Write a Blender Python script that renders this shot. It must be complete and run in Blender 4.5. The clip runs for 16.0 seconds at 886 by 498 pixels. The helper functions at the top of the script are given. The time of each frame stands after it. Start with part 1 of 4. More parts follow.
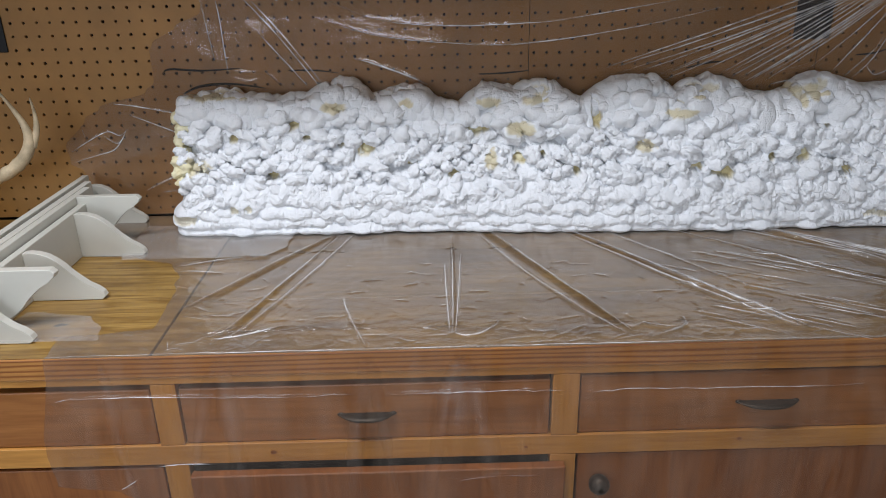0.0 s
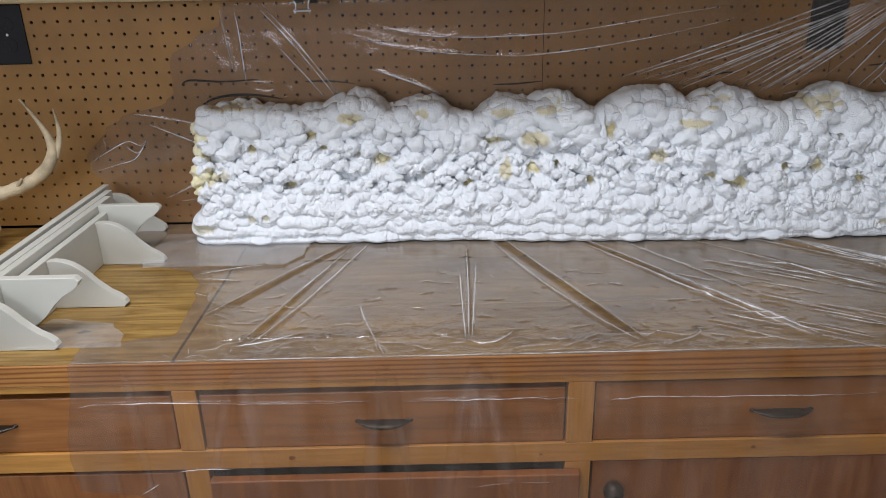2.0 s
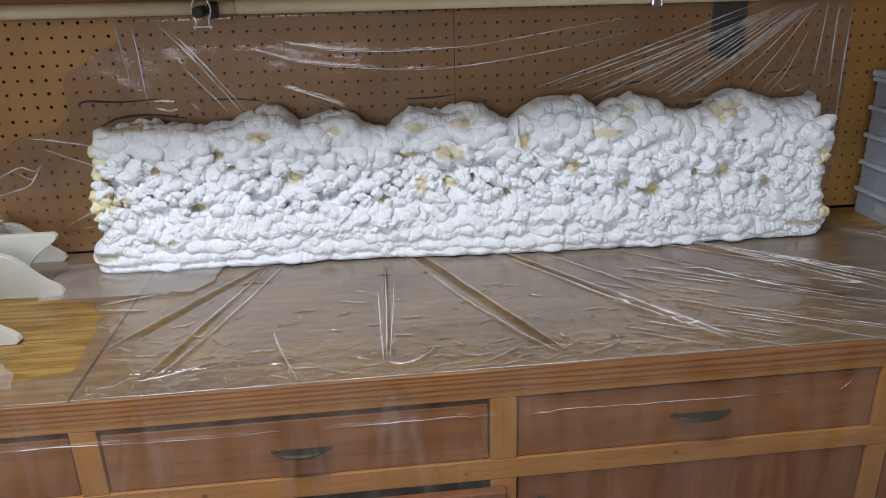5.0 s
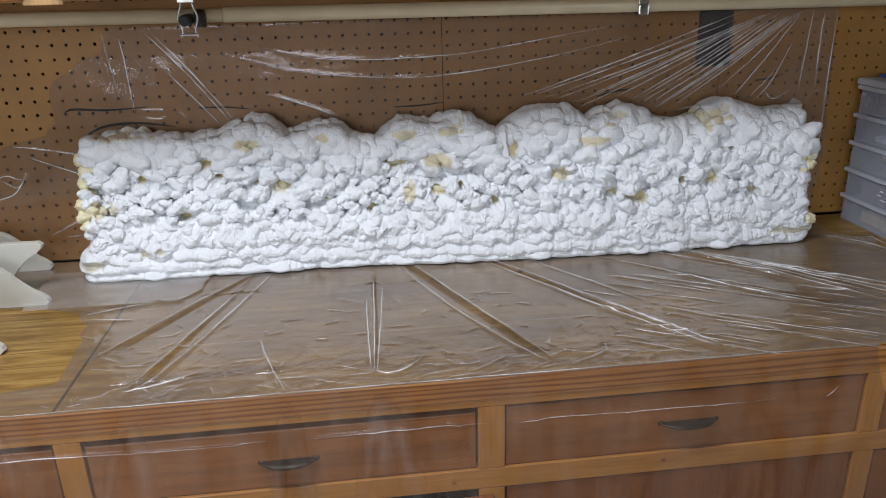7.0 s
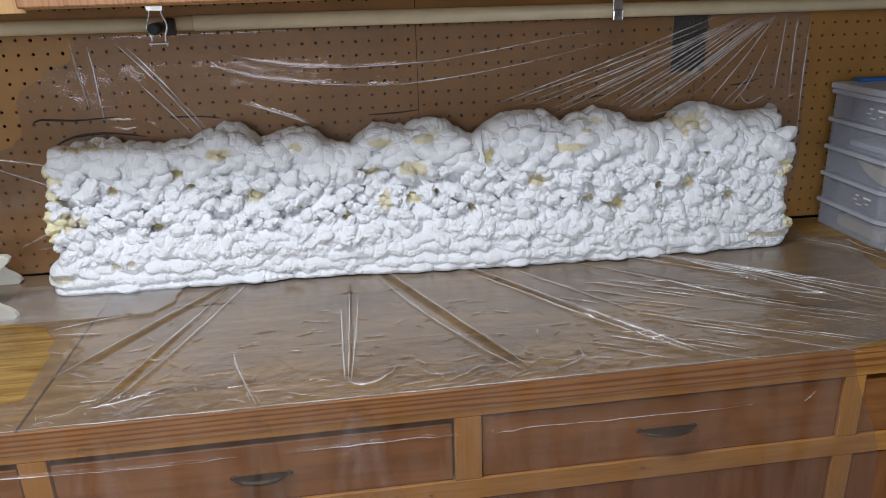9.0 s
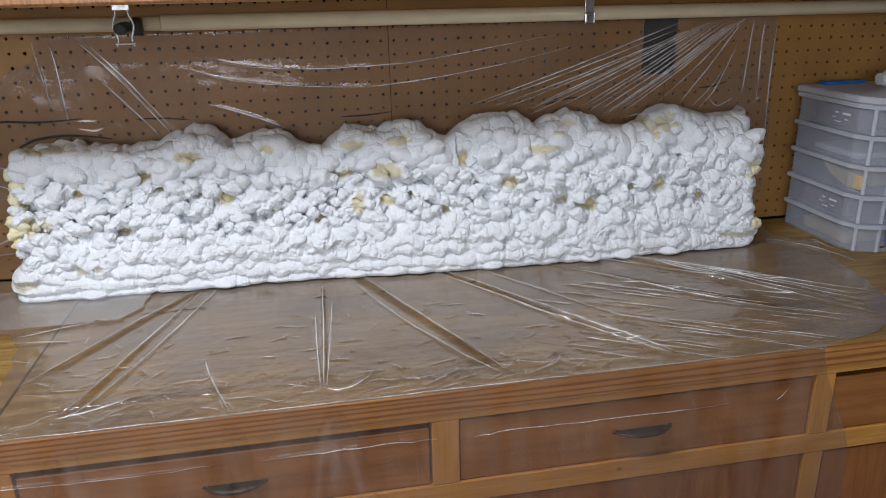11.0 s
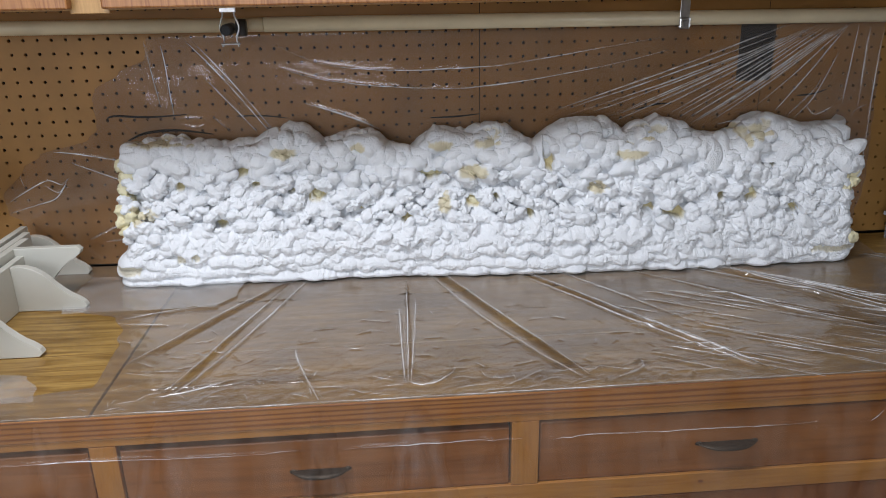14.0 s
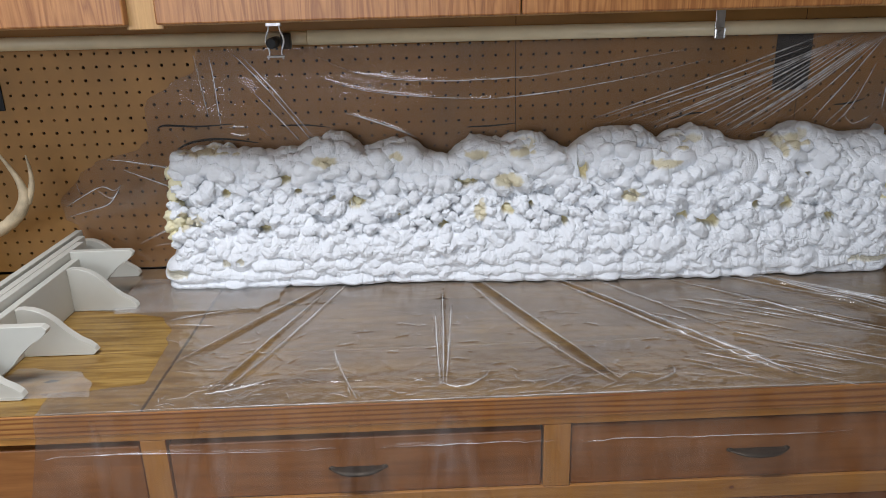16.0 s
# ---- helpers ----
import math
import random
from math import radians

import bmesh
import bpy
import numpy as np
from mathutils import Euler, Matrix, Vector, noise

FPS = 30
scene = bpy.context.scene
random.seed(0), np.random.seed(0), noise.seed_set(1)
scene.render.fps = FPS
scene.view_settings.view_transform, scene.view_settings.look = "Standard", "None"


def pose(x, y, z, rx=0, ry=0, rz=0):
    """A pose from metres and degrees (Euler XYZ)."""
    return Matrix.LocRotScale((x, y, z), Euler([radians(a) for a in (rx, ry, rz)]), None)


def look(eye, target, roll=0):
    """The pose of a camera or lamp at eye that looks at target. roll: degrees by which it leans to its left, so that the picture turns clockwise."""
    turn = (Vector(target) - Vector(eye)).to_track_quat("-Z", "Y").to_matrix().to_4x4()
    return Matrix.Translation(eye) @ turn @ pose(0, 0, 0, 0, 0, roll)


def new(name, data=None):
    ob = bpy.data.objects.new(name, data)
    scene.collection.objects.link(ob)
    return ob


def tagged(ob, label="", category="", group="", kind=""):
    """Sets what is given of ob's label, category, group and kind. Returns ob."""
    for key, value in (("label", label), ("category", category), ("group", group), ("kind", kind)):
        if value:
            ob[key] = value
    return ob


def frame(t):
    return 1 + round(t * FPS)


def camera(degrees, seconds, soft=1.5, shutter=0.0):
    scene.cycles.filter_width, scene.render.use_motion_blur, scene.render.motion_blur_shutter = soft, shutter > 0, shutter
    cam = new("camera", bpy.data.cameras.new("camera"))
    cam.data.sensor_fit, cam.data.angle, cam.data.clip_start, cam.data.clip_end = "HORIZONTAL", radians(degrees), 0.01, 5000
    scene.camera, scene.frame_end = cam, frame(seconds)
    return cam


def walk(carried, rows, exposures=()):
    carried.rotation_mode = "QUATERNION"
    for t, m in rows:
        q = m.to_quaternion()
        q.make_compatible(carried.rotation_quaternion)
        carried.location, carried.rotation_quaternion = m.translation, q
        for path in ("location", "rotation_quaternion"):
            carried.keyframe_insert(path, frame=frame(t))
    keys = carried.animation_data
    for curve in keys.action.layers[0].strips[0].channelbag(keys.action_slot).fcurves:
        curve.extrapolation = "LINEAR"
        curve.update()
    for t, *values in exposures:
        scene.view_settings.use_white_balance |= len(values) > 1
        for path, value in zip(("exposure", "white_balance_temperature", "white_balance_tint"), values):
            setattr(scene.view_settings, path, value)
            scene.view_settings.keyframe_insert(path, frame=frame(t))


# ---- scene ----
cam = camera(62.0, 16.0, soft=0.85)
PATH = [
    (0, (-0.03, -0.179, 1.424), (-0.006, 1.671, 0.663), -1.1),
    (0.5, (-0.021, -0.175, 1.423), (-0.014, 1.675, 0.663), -1.2),
    (1, (-0.026, -0.176, 1.427), (-0.036, 1.675, 0.67), -1.2),
    (1.5, (-0.035, -0.183, 1.43), (-0.046, 1.671, 0.681), -1.3),
    (2, (-0.04, -0.192, 1.433), (-0.042, 1.665, 0.69), -1.3),
    (2.5, (-0.039, -0.195, 1.433), (-0.023, 1.666, 0.701), -1.5),
    (3, (-0.032, -0.193, 1.432), (0.02, 1.671, 0.709), -1.7),
    (3.5, (-0.021, -0.184, 1.426), (0.08, 1.681, 0.71), -1.8),
    (4, (-0.013, -0.173, 1.424), (0.127, 1.691, 0.713), -1.9),
    (6.5, (-0.013, -0.165, 1.427), (0.195, 1.696, 0.725), -1.3),
    (7, (-0.007, -0.165, 1.428), (0.201, 1.699, 0.734), -1.5),
    (7.5, (-0.005, -0.168, 1.427), (0.203, 1.698, 0.739), -1.5),
    (8, (-0.005, -0.168, 1.425), (0.206, 1.7, 0.743), -1.5),
    (8.5, (0.002, -0.161, 1.422), (0.225, 1.707, 0.743), -1.6),
    (9, (0.012, -0.154, 1.425), (0.259, 1.712, 0.748), -1.8),
    (9.2, (0.013, -0.152, 1.423), (0.277, 1.71, 0.744), -1.8),
    (11.3, (-0.002, -0.145, 1.424), (0.33, 1.709, 0.751), -1.3),
    (11.5, (-0.006, -0.146, 1.426), (0.317, 1.708, 0.751), -1.1),
    (12, (-0.016, -0.147, 1.426), (0.235, 1.72, 0.753), -1.2),
    (12.5, (-0.02, -0.149, 1.427), (0.174, 1.725, 0.755), -1.2),
    (13, (-0.016, -0.151, 1.426), (0.16, 1.726, 0.756), -1.2),
    (13.5, (-0.018, -0.154, 1.429), (0.138, 1.724, 0.76), -1.1),
    (14, (-0.021, -0.157, 1.428), (0.118, 1.724, 0.762), -1.1),
    (14.5, (-0.024, -0.163, 1.432), (0.081, 1.72, 0.766), -1.3),
    (15, (-0.027, -0.17, 1.434), (0.058, 1.714, 0.771), -1.4),
    (15.5, (-0.024, -0.179, 1.436), (0.039, 1.708, 0.777), -1.4),
    (16, (-0.022, -0.189, 1.439), (0.02, 1.703, 0.791), -1.6),
]
walk(cam, [(t, look(eye, target, roll)) for t, eye, target, roll in PATH])

# world, sun and lamps
world = bpy.data.worlds.new("world")
scene.world = world
world.use_nodes = True
wn = world.node_tree
sky = wn.nodes.new("ShaderNodeTexSky")
sky.sky_type = "NISHITA"
sky.sun_disc = False
sky.sun_elevation, sky.sun_rotation = radians(40), radians(200)
wn.links.new(sky.outputs[0], wn.nodes["Background"].inputs[0])
wn.nodes["Background"].inputs[1].default_value = 0.1


def area_lamp(name, m, sx, sy, watts, colour):
    data = bpy.data.lights.new(name, "AREA")
    data.shape, data.size, data.size_y, data.energy, data.color = "RECTANGLE", sx, sy, watts, colour
    ob = new(name, data)
    ob.matrix_world = m
    return ob


WY = 1.32       # face of the pegboard wall
TOP = 0.90      # top of the bench
FRONT = 0.727   # front of the bench
area_lamp("window_light", look((-1.1, -2.98, 1.7), (0.0, 1.0, 1.2)), 2.6, 1.25, 54, (0.80, 0.885, 1.03))
area_lamp("ceiling_tube_light", look((-0.5, 0.27, 2.40), (-0.5, 0.272, 0.0)), 1.2, 0.40, 31, (0.90, 0.94, 1.03))
scene.view_settings.exposure = -0.13


# ---- materials ----
class Nodes:
    """A short hand for building a node material."""

    def __init__(self, name):
        self.m = bpy.data.materials.new(name)
        self.m.use_nodes = True
        self.t = self.m.node_tree
        self.p = self.t.nodes["Principled BSDF"]
        self.out = self.t.nodes["Material Output"]

    def add(self, kind, **values):
        n = self.t.nodes.new(kind)
        for k, v in values.items():
            n.inputs[k.replace("_", " ")].default_value = v
        return n

    def link(self, a, b):
        self.t.links.new(a, b)

    def coords(self, scale):
        c = self.t.nodes.new("ShaderNodeTexCoord")
        m = self.add("ShaderNodeMapping")
        m.inputs["Scale"].default_value = scale
        self.link(c.outputs["Object"], m.inputs[0])
        return m.outputs[0]

    def noise(self, at, scale, detail=4.0, rough=0.55, twist=0.0):
        n = self.add("ShaderNodeTexNoise", Scale=scale, Detail=detail, Roughness=rough, Distortion=twist)
        self.link(at, n.inputs["Vector"])
        return n.outputs["Fac"]

    def ramp(self, fac, stops):
        r = self.t.nodes.new("ShaderNodeValToRGB")
        e = r.color_ramp.elements
        while len(e) < len(stops):
            e.new(0.5)
        for i, (pos, col) in enumerate(stops):
            e[i].position, e[i].color = pos, (*col, 1)
        self.link(fac, r.inputs[0])
        return r.outputs[0]

    def mix(self, fac, a, b, how="MIX"):
        n = self.t.nodes.new("ShaderNodeMix")
        n.data_type, n.blend_type = "RGBA", how
        ins = [s for s in n.inputs if s.type == "RGBA"]
        for val, sock in ((fac, n.inputs[0]), (a, ins[0]), (b, ins[1])):
            if isinstance(val, bpy.types.NodeSocket):
                self.link(val, sock)
            elif isinstance(val, tuple):
                sock.default_value = (*val, 1)
            else:
                sock.default_value = val
        return [s for s in n.outputs if s.type == "RGBA"][0]

    def bump(self, fac, strength, distance):
        b = self.add("ShaderNodeBump", Strength=strength, Distance=distance)
        self.link(fac, b.inputs["Height"])
        self.link(b.outputs[0], self.p.inputs["Normal"])
        return b


def plain(name, colour, rough=0.5, metal=0.0, vary=0.12, size=30.0, bump=0.15, spec=0.5):
    """Paint, plastic or metal with soft blotches and a fine grain."""
    k = Nodes(name)
    at = k.coords((1, 1, 1))
    big = k.noise(at, size, 5)
    fine = k.noise(at, size * 12, 3)
    dark = tuple(c * (1 - vary) for c in colour)
    lite = tuple(min(1, c * (1 + vary * 0.5)) for c in colour)
    k.link(k.ramp(big, [(0.3, dark), (0.7, lite)]), k.p.inputs["Base Color"])
    k.p.inputs["Roughness"].default_value = rough
    k.p.inputs["Metallic"].default_value = metal
    k.p.inputs["Specular IOR Level"].default_value = spec
    k.bump(fine, bump, 0.001)
    return k.m


def wood(name, light, dark, along="x", grain=1.0, rough=0.45, figure=0.5, stain=0.25, rings=0.0):
    """Wood with long grain, figure and stains; the grain runs along one axis of the world."""
    k = Nodes(name)
    s = {"x": (0.06, 1, 1), "y": (1, 0.06, 1), "z": (1, 1, 0.06)}[along]
    at = k.coords(s)
    info = k.t.nodes.new("ShaderNodeObjectInfo")
    shift = k.t.nodes.new("ShaderNodeVectorMath")
    shift.operation = "ADD"
    k.link(at, shift.inputs[0])
    k.link(info.outputs["Random"], shift.inputs[1])
    at = shift.outputs[0]
    fig = k.noise(at, 22 * grain, 3, 0.5, 1.2)
    fine = k.noise(at, 240 * grain, 4, 0.6)
    blot = k.noise(k.coords((1, 1, 1)), 7, 5, 0.6)
    wave = k.add("ShaderNodeMath")
    wave.operation = "MULTIPLY"
    k.link(fig, wave.inputs[0])
    wave.inputs[1].default_value = 7.0 if rings else 3.0
    frac = k.add("ShaderNodeMath")
    frac.operation = "PINGPONG"
    k.link(wave.outputs[0], frac.inputs[0])
    frac.inputs[1].default_value = 0.5
    mid = tuple((a + b) / 2 for a, b in zip(light, dark))
    base = k.ramp(frac.outputs[0], [(0.05, light), (0.3, mid), (0.5, dark)])
    base = k.mix(1 - figure, base, mid)
    streak = k.ramp(fine, [(0.35, (0.62, 0.55, 0.5)), (0.6, (1, 1, 1))])
    base = k.mix(0.45, base, streak, "MULTIPLY")
    dirt = k.ramp(blot, [(0.35, (0.55, 0.5, 0.45)), (0.6, (1, 1, 1))])
    base = k.mix(stain, base, dirt, "MULTIPLY")
    k.link(base, k.p.inputs["Base Color"])
    k.p.inputs["Roughness"].default_value = rough
    k.bump(fine, 0.25, 0.0006)
    return k.m


def banded(name, light, dark):
    """Edge-sawn pine: long wavering growth lines running along x."""
    k = Nodes(name)
    at = k.coords((0.05, 1, 1))
    w = k.add("ShaderNodeTexWave", Scale=34.0, Distortion=11.0, Detail=3.0, Detail_Scale=0.6)
    w.bands_direction = "Z"
    k.link(at, w.inputs["Vector"])
    fine = k.noise(at, 400, 4, 0.6)
    blot = k.noise(k.coords((1, 1, 1)), 8, 5, 0.6)
    mid = tuple(a * 0.7 + b * 0.3 for a, b in zip(light, dark))
    base = k.ramp(w.outputs["Fac"], [(0.2, light), (0.6, mid), (0.95, dark)])
    base = k.mix(0.35, base, k.ramp(fine, [(0.35, (0.6, 0.55, 0.5)), (0.6, (1, 1, 1))]), "MULTIPLY")
    base = k.mix(0.4, base, k.ramp(blot, [(0.35, (0.6, 0.55, 0.5)), (0.6, (1, 1, 1))]), "MULTIPLY")
    k.link(base, k.p.inputs["Base Color"])
    k.p.inputs["Roughness"].default_value = 0.45
    k.bump(fine, 0.2, 0.0006)
    return k.m


def foam_material(name, colour, deep, bump, bead_scale=250.0, under=None):
    """Foam with a beaded skin; under is the bare foam that shows where the paint is thin."""
    k = Nodes(name)
    at = k.coords((1, 1, 1))
    big = k.noise(at, 45, 4)
    warp = k.t.nodes.new("ShaderNodeVectorMath")
    warp.operation = "MULTIPLY_ADD"
    bend = k.add("ShaderNodeTexNoise", Scale=160.0, Detail=2.0)
    k.link(at, bend.inputs["Vector"])
    k.link(bend.outputs["Color"], warp.inputs[0])
    warp.inputs[1].default_value = (0.004, 0.004, 0.004)
    k.link(at, warp.inputs[2])
    bead = k.add("ShaderNodeTexVoronoi", Scale=bead_scale)
    bead.feature = "SMOOTH_F1"
    k.link(warp.outputs[0], bead.inputs["Vector"])
    flip = k.add("ShaderNodeMath")
    flip.operation = "SUBTRACT"
    flip.inputs[0].default_value = 1.0
    k.link(bead.outputs["Distance"], flip.inputs[1])
    pop = flip.outputs[0]
    fine = k.noise(at, 700, 3, 0.65)
    base = k.ramp(big, [(0.28, deep), (0.5, colour)])
    if under:
        thin = k.t.nodes.new("ShaderNodeAttribute")
        thin.attribute_name = "bare"
        base = k.mix(thin.outputs["Fac"], base, under)
    k.link(base, k.p.inputs["Base Color"])
    k.p.inputs["Roughness"].default_value = 0.75
    k.p.inputs["Specular IOR Level"].default_value = 0.25
    k.p.inputs["Subsurface Weight"].default_value = 0.0
    k.p.inputs["Subsurface Radius"].default_value = (1.0, 0.95, 0.9)
    k.p.inputs["Subsurface Scale"].default_value = 0.006
    add = k.add("ShaderNodeMath")
    add.operation = "MULTIPLY_ADD"
    k.link(fine, add.inputs[0])
    add.inputs[1].default_value = 0.35
    k.link(pop, add.inputs[2])
    lump = k.add("ShaderNodeMath")
    lump.operation = "MULTIPLY_ADD"
    k.link(k.noise(at, 120, 4, 0.6), lump.inputs[0])
    lump.inputs[1].default_value = 1.3
    k.link(add.outputs[0], lump.inputs[2])
    k.bump(lump.outputs[0], bump, 0.006)
    return k.m


def film_material(name, veil, colour, rough=0.1, wrinkled=0.1, ior=1.6, clearness=(0.97, 0.965, 0.96), uneven=0.25, patch=16.0, grain=(1, 1, 1), crease=False, fine_size=260):
    """Thin clear plastic sheet: mostly see-through, with a milky veil and a gloss. A mask cuts both in bands to paint
    lost sheen;
    a crease instead is a painted white highlight that fades out towards its edges."""
    k = Nodes(name)
    at = k.coords(grain)
    clear = k.add("ShaderNodeBsdfTransparent")
    clear.inputs[0].default_value = (*clearness, 1)
    k.p.inputs["Base Color"].default_value = (*colour, 1)
    k.p.inputs["Roughness"].default_value = 0.5
    k.p.inputs["Specular IOR Level"].default_value = 0.2
    gloss = k.add("ShaderNodeBsdfGlossy", Roughness=rough)
    gloss.inputs[0].default_value = (1, 1, 1, 1)
    wrinkle = k.noise(at, 55, 5, 0.6, 1.5)
    fine = k.noise(at, fine_size, 3, 0.6, 0.8)
    b = k.add("ShaderNodeBump", Strength=wrinkled, Distance=0.002)
    k.link(wrinkle, b.inputs["Height"])
    b2 = k.add("ShaderNodeBump", Strength=wrinkled * 0.5, Distance=0.001)
    k.link(fine, b2.inputs["Height"])
    k.link(b.outputs[0], b2.inputs["Normal"])
    k.link(b2.outputs[0], gloss.inputs["Normal"])
    k.link(b2.outputs[0], k.p.inputs["Normal"])
    m1 = k.t.nodes.new("ShaderNodeMixShader")
    blot = k.noise(at, patch, 4, 0.6)
    rng = k.add("ShaderNodeMapRange")
    k.link(blot, rng.inputs["Value"])
    rng.inputs["From Min"].default_value, rng.inputs["From Max"].default_value = 0.3, 0.7
    rng.inputs["To Min"].default_value, rng.inputs["To Max"].default_value = veil * (1 - uneven), veil * (1 + uneven)
    sheen_mask = k.t.nodes.new("ShaderNodeAttribute")
    sheen_mask.attribute_name = "sheen_mask"
    keep = k.add("ShaderNodeMath")
    keep.operation = "MULTIPLY"
    if crease:
        k.link(sheen_mask.outputs["Fac"], keep.inputs[1])
    else:
        ease_off = k.add("ShaderNodeMath")
        ease_off.operation = "MULTIPLY_ADD"
        k.link(sheen_mask.outputs["Fac"], ease_off.inputs[0])
        ease_off.inputs[1].default_value, ease_off.inputs[2].default_value = -0.75, 1.0
        k.link(ease_off.outputs[0], keep.inputs[1])
    k.link(rng.outputs[0], keep.inputs[0])
    k.link(keep.outputs[0], m1.inputs[0])
    k.link(clear.outputs[0], m1.inputs[1])
    k.link(k.p.outputs[0], m1.inputs[2])
    fres = k.add("ShaderNodeFresnel", IOR=ior)
    k.link(b2.outputs[0], fres.inputs["Normal"])
    m2 = k.t.nodes.new("ShaderNodeMixShader")
    shine = k.add("ShaderNodeMath")
    shine.operation = "MULTIPLY"
    k.link(fres.outputs[0], shine.inputs[0])
    if crease:
        k.link(sheen_mask.outputs["Fac"], shine.inputs[1])
    else:
        k.link(ease_off.outputs[0], shine.inputs[1])
    k.link(shine.outputs[0], m2.inputs[0])
    k.link(m1.outputs[0], m2.inputs[1])
    k.link(gloss.outputs[0], m2.inputs[2])
    k.link(m2.outputs[0], k.out.inputs[0])
    return k.m


def frosted(name, colour, veil):
    k = Nodes(name)
    clear = k.add("ShaderNodeBsdfTransparent")
    clear.inputs[0].default_value = (0.9, 0.92, 0.95, 1)
    k.p.inputs["Base Color"].default_value = (*colour, 1)
    k.p.inputs["Roughness"].default_value = 0.3
    n = k.noise(k.coords((1, 1, 1)), 25, 4)
    k.bump(n, 0.1, 0.001)
    m = k.t.nodes.new("ShaderNodeMixShader")
    m.inputs[0].default_value = veil
    k.link(clear.outputs[0], m.inputs[1])
    k.link(k.p.outputs[0], m.inputs[2])
    k.link(m.outputs[0], k.out.inputs[0])
    return k.m


M_PEG = plain("tan hardboard", (0.365, 0.182, 0.045), 0.55, 0, 0.25, 6, 0.2)
# near-black: paints the shade inside cavities, and colours the knot
M_DARK = plain("near-black cavity shade and knot", (0.02, 0.015, 0.012), 0.9)
M_BENCH = wood("golden bench plywood", (0.47, 0.30, 0.09), (0.23, 0.125, 0.03), "x", 1.6, 0.4, 0.8, 0.75)
M_EDGE = banded("orange pine edging", (0.54, 0.245, 0.064), (0.30, 0.105, 0.024))
M_RAIL = wood("yellow pine rail", (0.66, 0.325, 0.075), (0.53, 0.235, 0.05), "x", 1.0, 0.45, 0.5, 0.25)
M_STILE = wood("yellow pine stile", (0.66, 0.325, 0.075), (0.53, 0.235, 0.05), "z", 1.0, 0.45, 0.5, 0.25)
M_DRAWER = wood("red-brown drawer plywood", (0.43, 0.175, 0.048), (0.30, 0.112, 0.028), "x", 0.9, 0.4, 0.6, 0.35)
M_DOOR = wood("red-brown door plywood", (0.38, 0.145, 0.042), (0.26, 0.09, 0.024), "z", 0.9, 0.4, 0.6, 0.35)
M_CAB = wood("orange fir plywood", (0.47, 0.21, 0.07), (0.25, 0.09, 0.025), "z", 1.3, 0.35, 0.8, 0.2, 1)
M_CABS = wood("pale pine face frame", (0.60, 0.37, 0.14), (0.48, 0.26, 0.09), "z", 1.0, 0.4, 0.5, 0.2)
M_CREAM = plain("cream paint", (0.60, 0.585, 0.515), 0.45, 0, 0.06, 9, 0.12)
M_PIPE = plain("ivory plastic pipe", (0.72, 0.62, 0.42), 0.35, 0, 0.12, 12, 0.06)
M_BLACK = plain("black plastic", (0.014, 0.014, 0.016), 0.5, 0, 0.2, 30, 0.1, 0.25)
M_STUB = plain("worn black pipe", (0.05, 0.048, 0.046), 0.4, 0.2, 0.4, 60, 0.3, 0.5)
M_SLOT = plain("outlet slot", (0.004, 0.004, 0.004), 0.6)
M_ZINC = plain("zinc-plated steel", (0.62, 0.62, 0.62), 0.3, 1.0, 0.2, 60, 0.1)
M_BRONZE = plain("dark bronze", (0.055, 0.045, 0.035), 0.42, 0.8, 0.4, 60, 0.3)
M_INK = plain("black marker ink", (0.008, 0.008, 0.009), 0.8, 0, 0.2, 30, 0.1, 0.1)
M_BONE = plain("weathered bone", (0.60, 0.48, 0.31), 0.55, 0, 0.35, 35, 0.6)
M_WHITE = foam_material("white painted foam", (0.88, 0.895, 0.915), (0.86, 0.875, 0.895), 0.5, 420.0, (0.70, 0.60, 0.34))
M_YELLOW = foam_material("bare yellow foam", (0.82, 0.76, 0.52), (0.72, 0.63, 0.38), 0.3, 130.0)
M_FILM = film_material("clear plastic sheet on the wall", 0.10, (0.50, 0.44, 0.39), 0.08, 0.10, 1.6, (0.84, 0.80, 0.80), 0.5, 9.0)
M_FILM_BENCH = film_material("clear plastic sheet on the bench", 0.13, (0.62, 0.60, 0.57), 0.10, 0.30, 2.1, (0.64, 0.61, 0.59), 0.35, 30.0, (0.6, 1, 1), False, 420)
M_FLAP = film_material("doubled plastic sheet", 0.22, (0.74, 0.73, 0.72), 0.12, 0.2, 1.7, (0.90, 0.90, 0.90), 0.4, 30.0)
# milky white that paints the bright glints along the folds
M_FOLD_GLINT = film_material("creased sheet with painted highlights", 0.82, (0.90, 0.89, 0.88), 0.16, 0.3, 1.6, uneven=0.6, patch=60.0, crease=True)
M_FILM_FRONT = film_material("clear plastic sheet hanging", 0.10, (0.52, 0.42, 0.34), 0.14, 0.10, 1.28, (0.74, 0.70, 0.67), 0.7, 26.0, (1, 1, 0.22))
M_WALL = plain("painted plaster", (0.55, 0.52, 0.47), 0.8, 0, 0.08, 4, 0.2)
M_FLOOR = plain("grey concrete", (0.25, 0.24, 0.23), 0.8, 0, 0.25, 5, 0.3)
M_BIN = frosted("frosted clear plastic", (0.66, 0.68, 0.74), 0.27)
M_BINRIM = frosted("frosted plastic rim", (0.78, 0.80, 0.86), 0.52)
M_BLUE = plain("blue plastic", (0.02, 0.16, 0.55), 0.35, 0, 0.12, 25, 0.06)
M_CARD = plain("buff card", (0.68, 0.50, 0.26), 0.7, 0, 0.15, 20, 0.2)
M_PURPLE = plain("dull purple card", (0.17, 0.12, 0.15), 0.7, 0, 0.3, 14, 0.2)
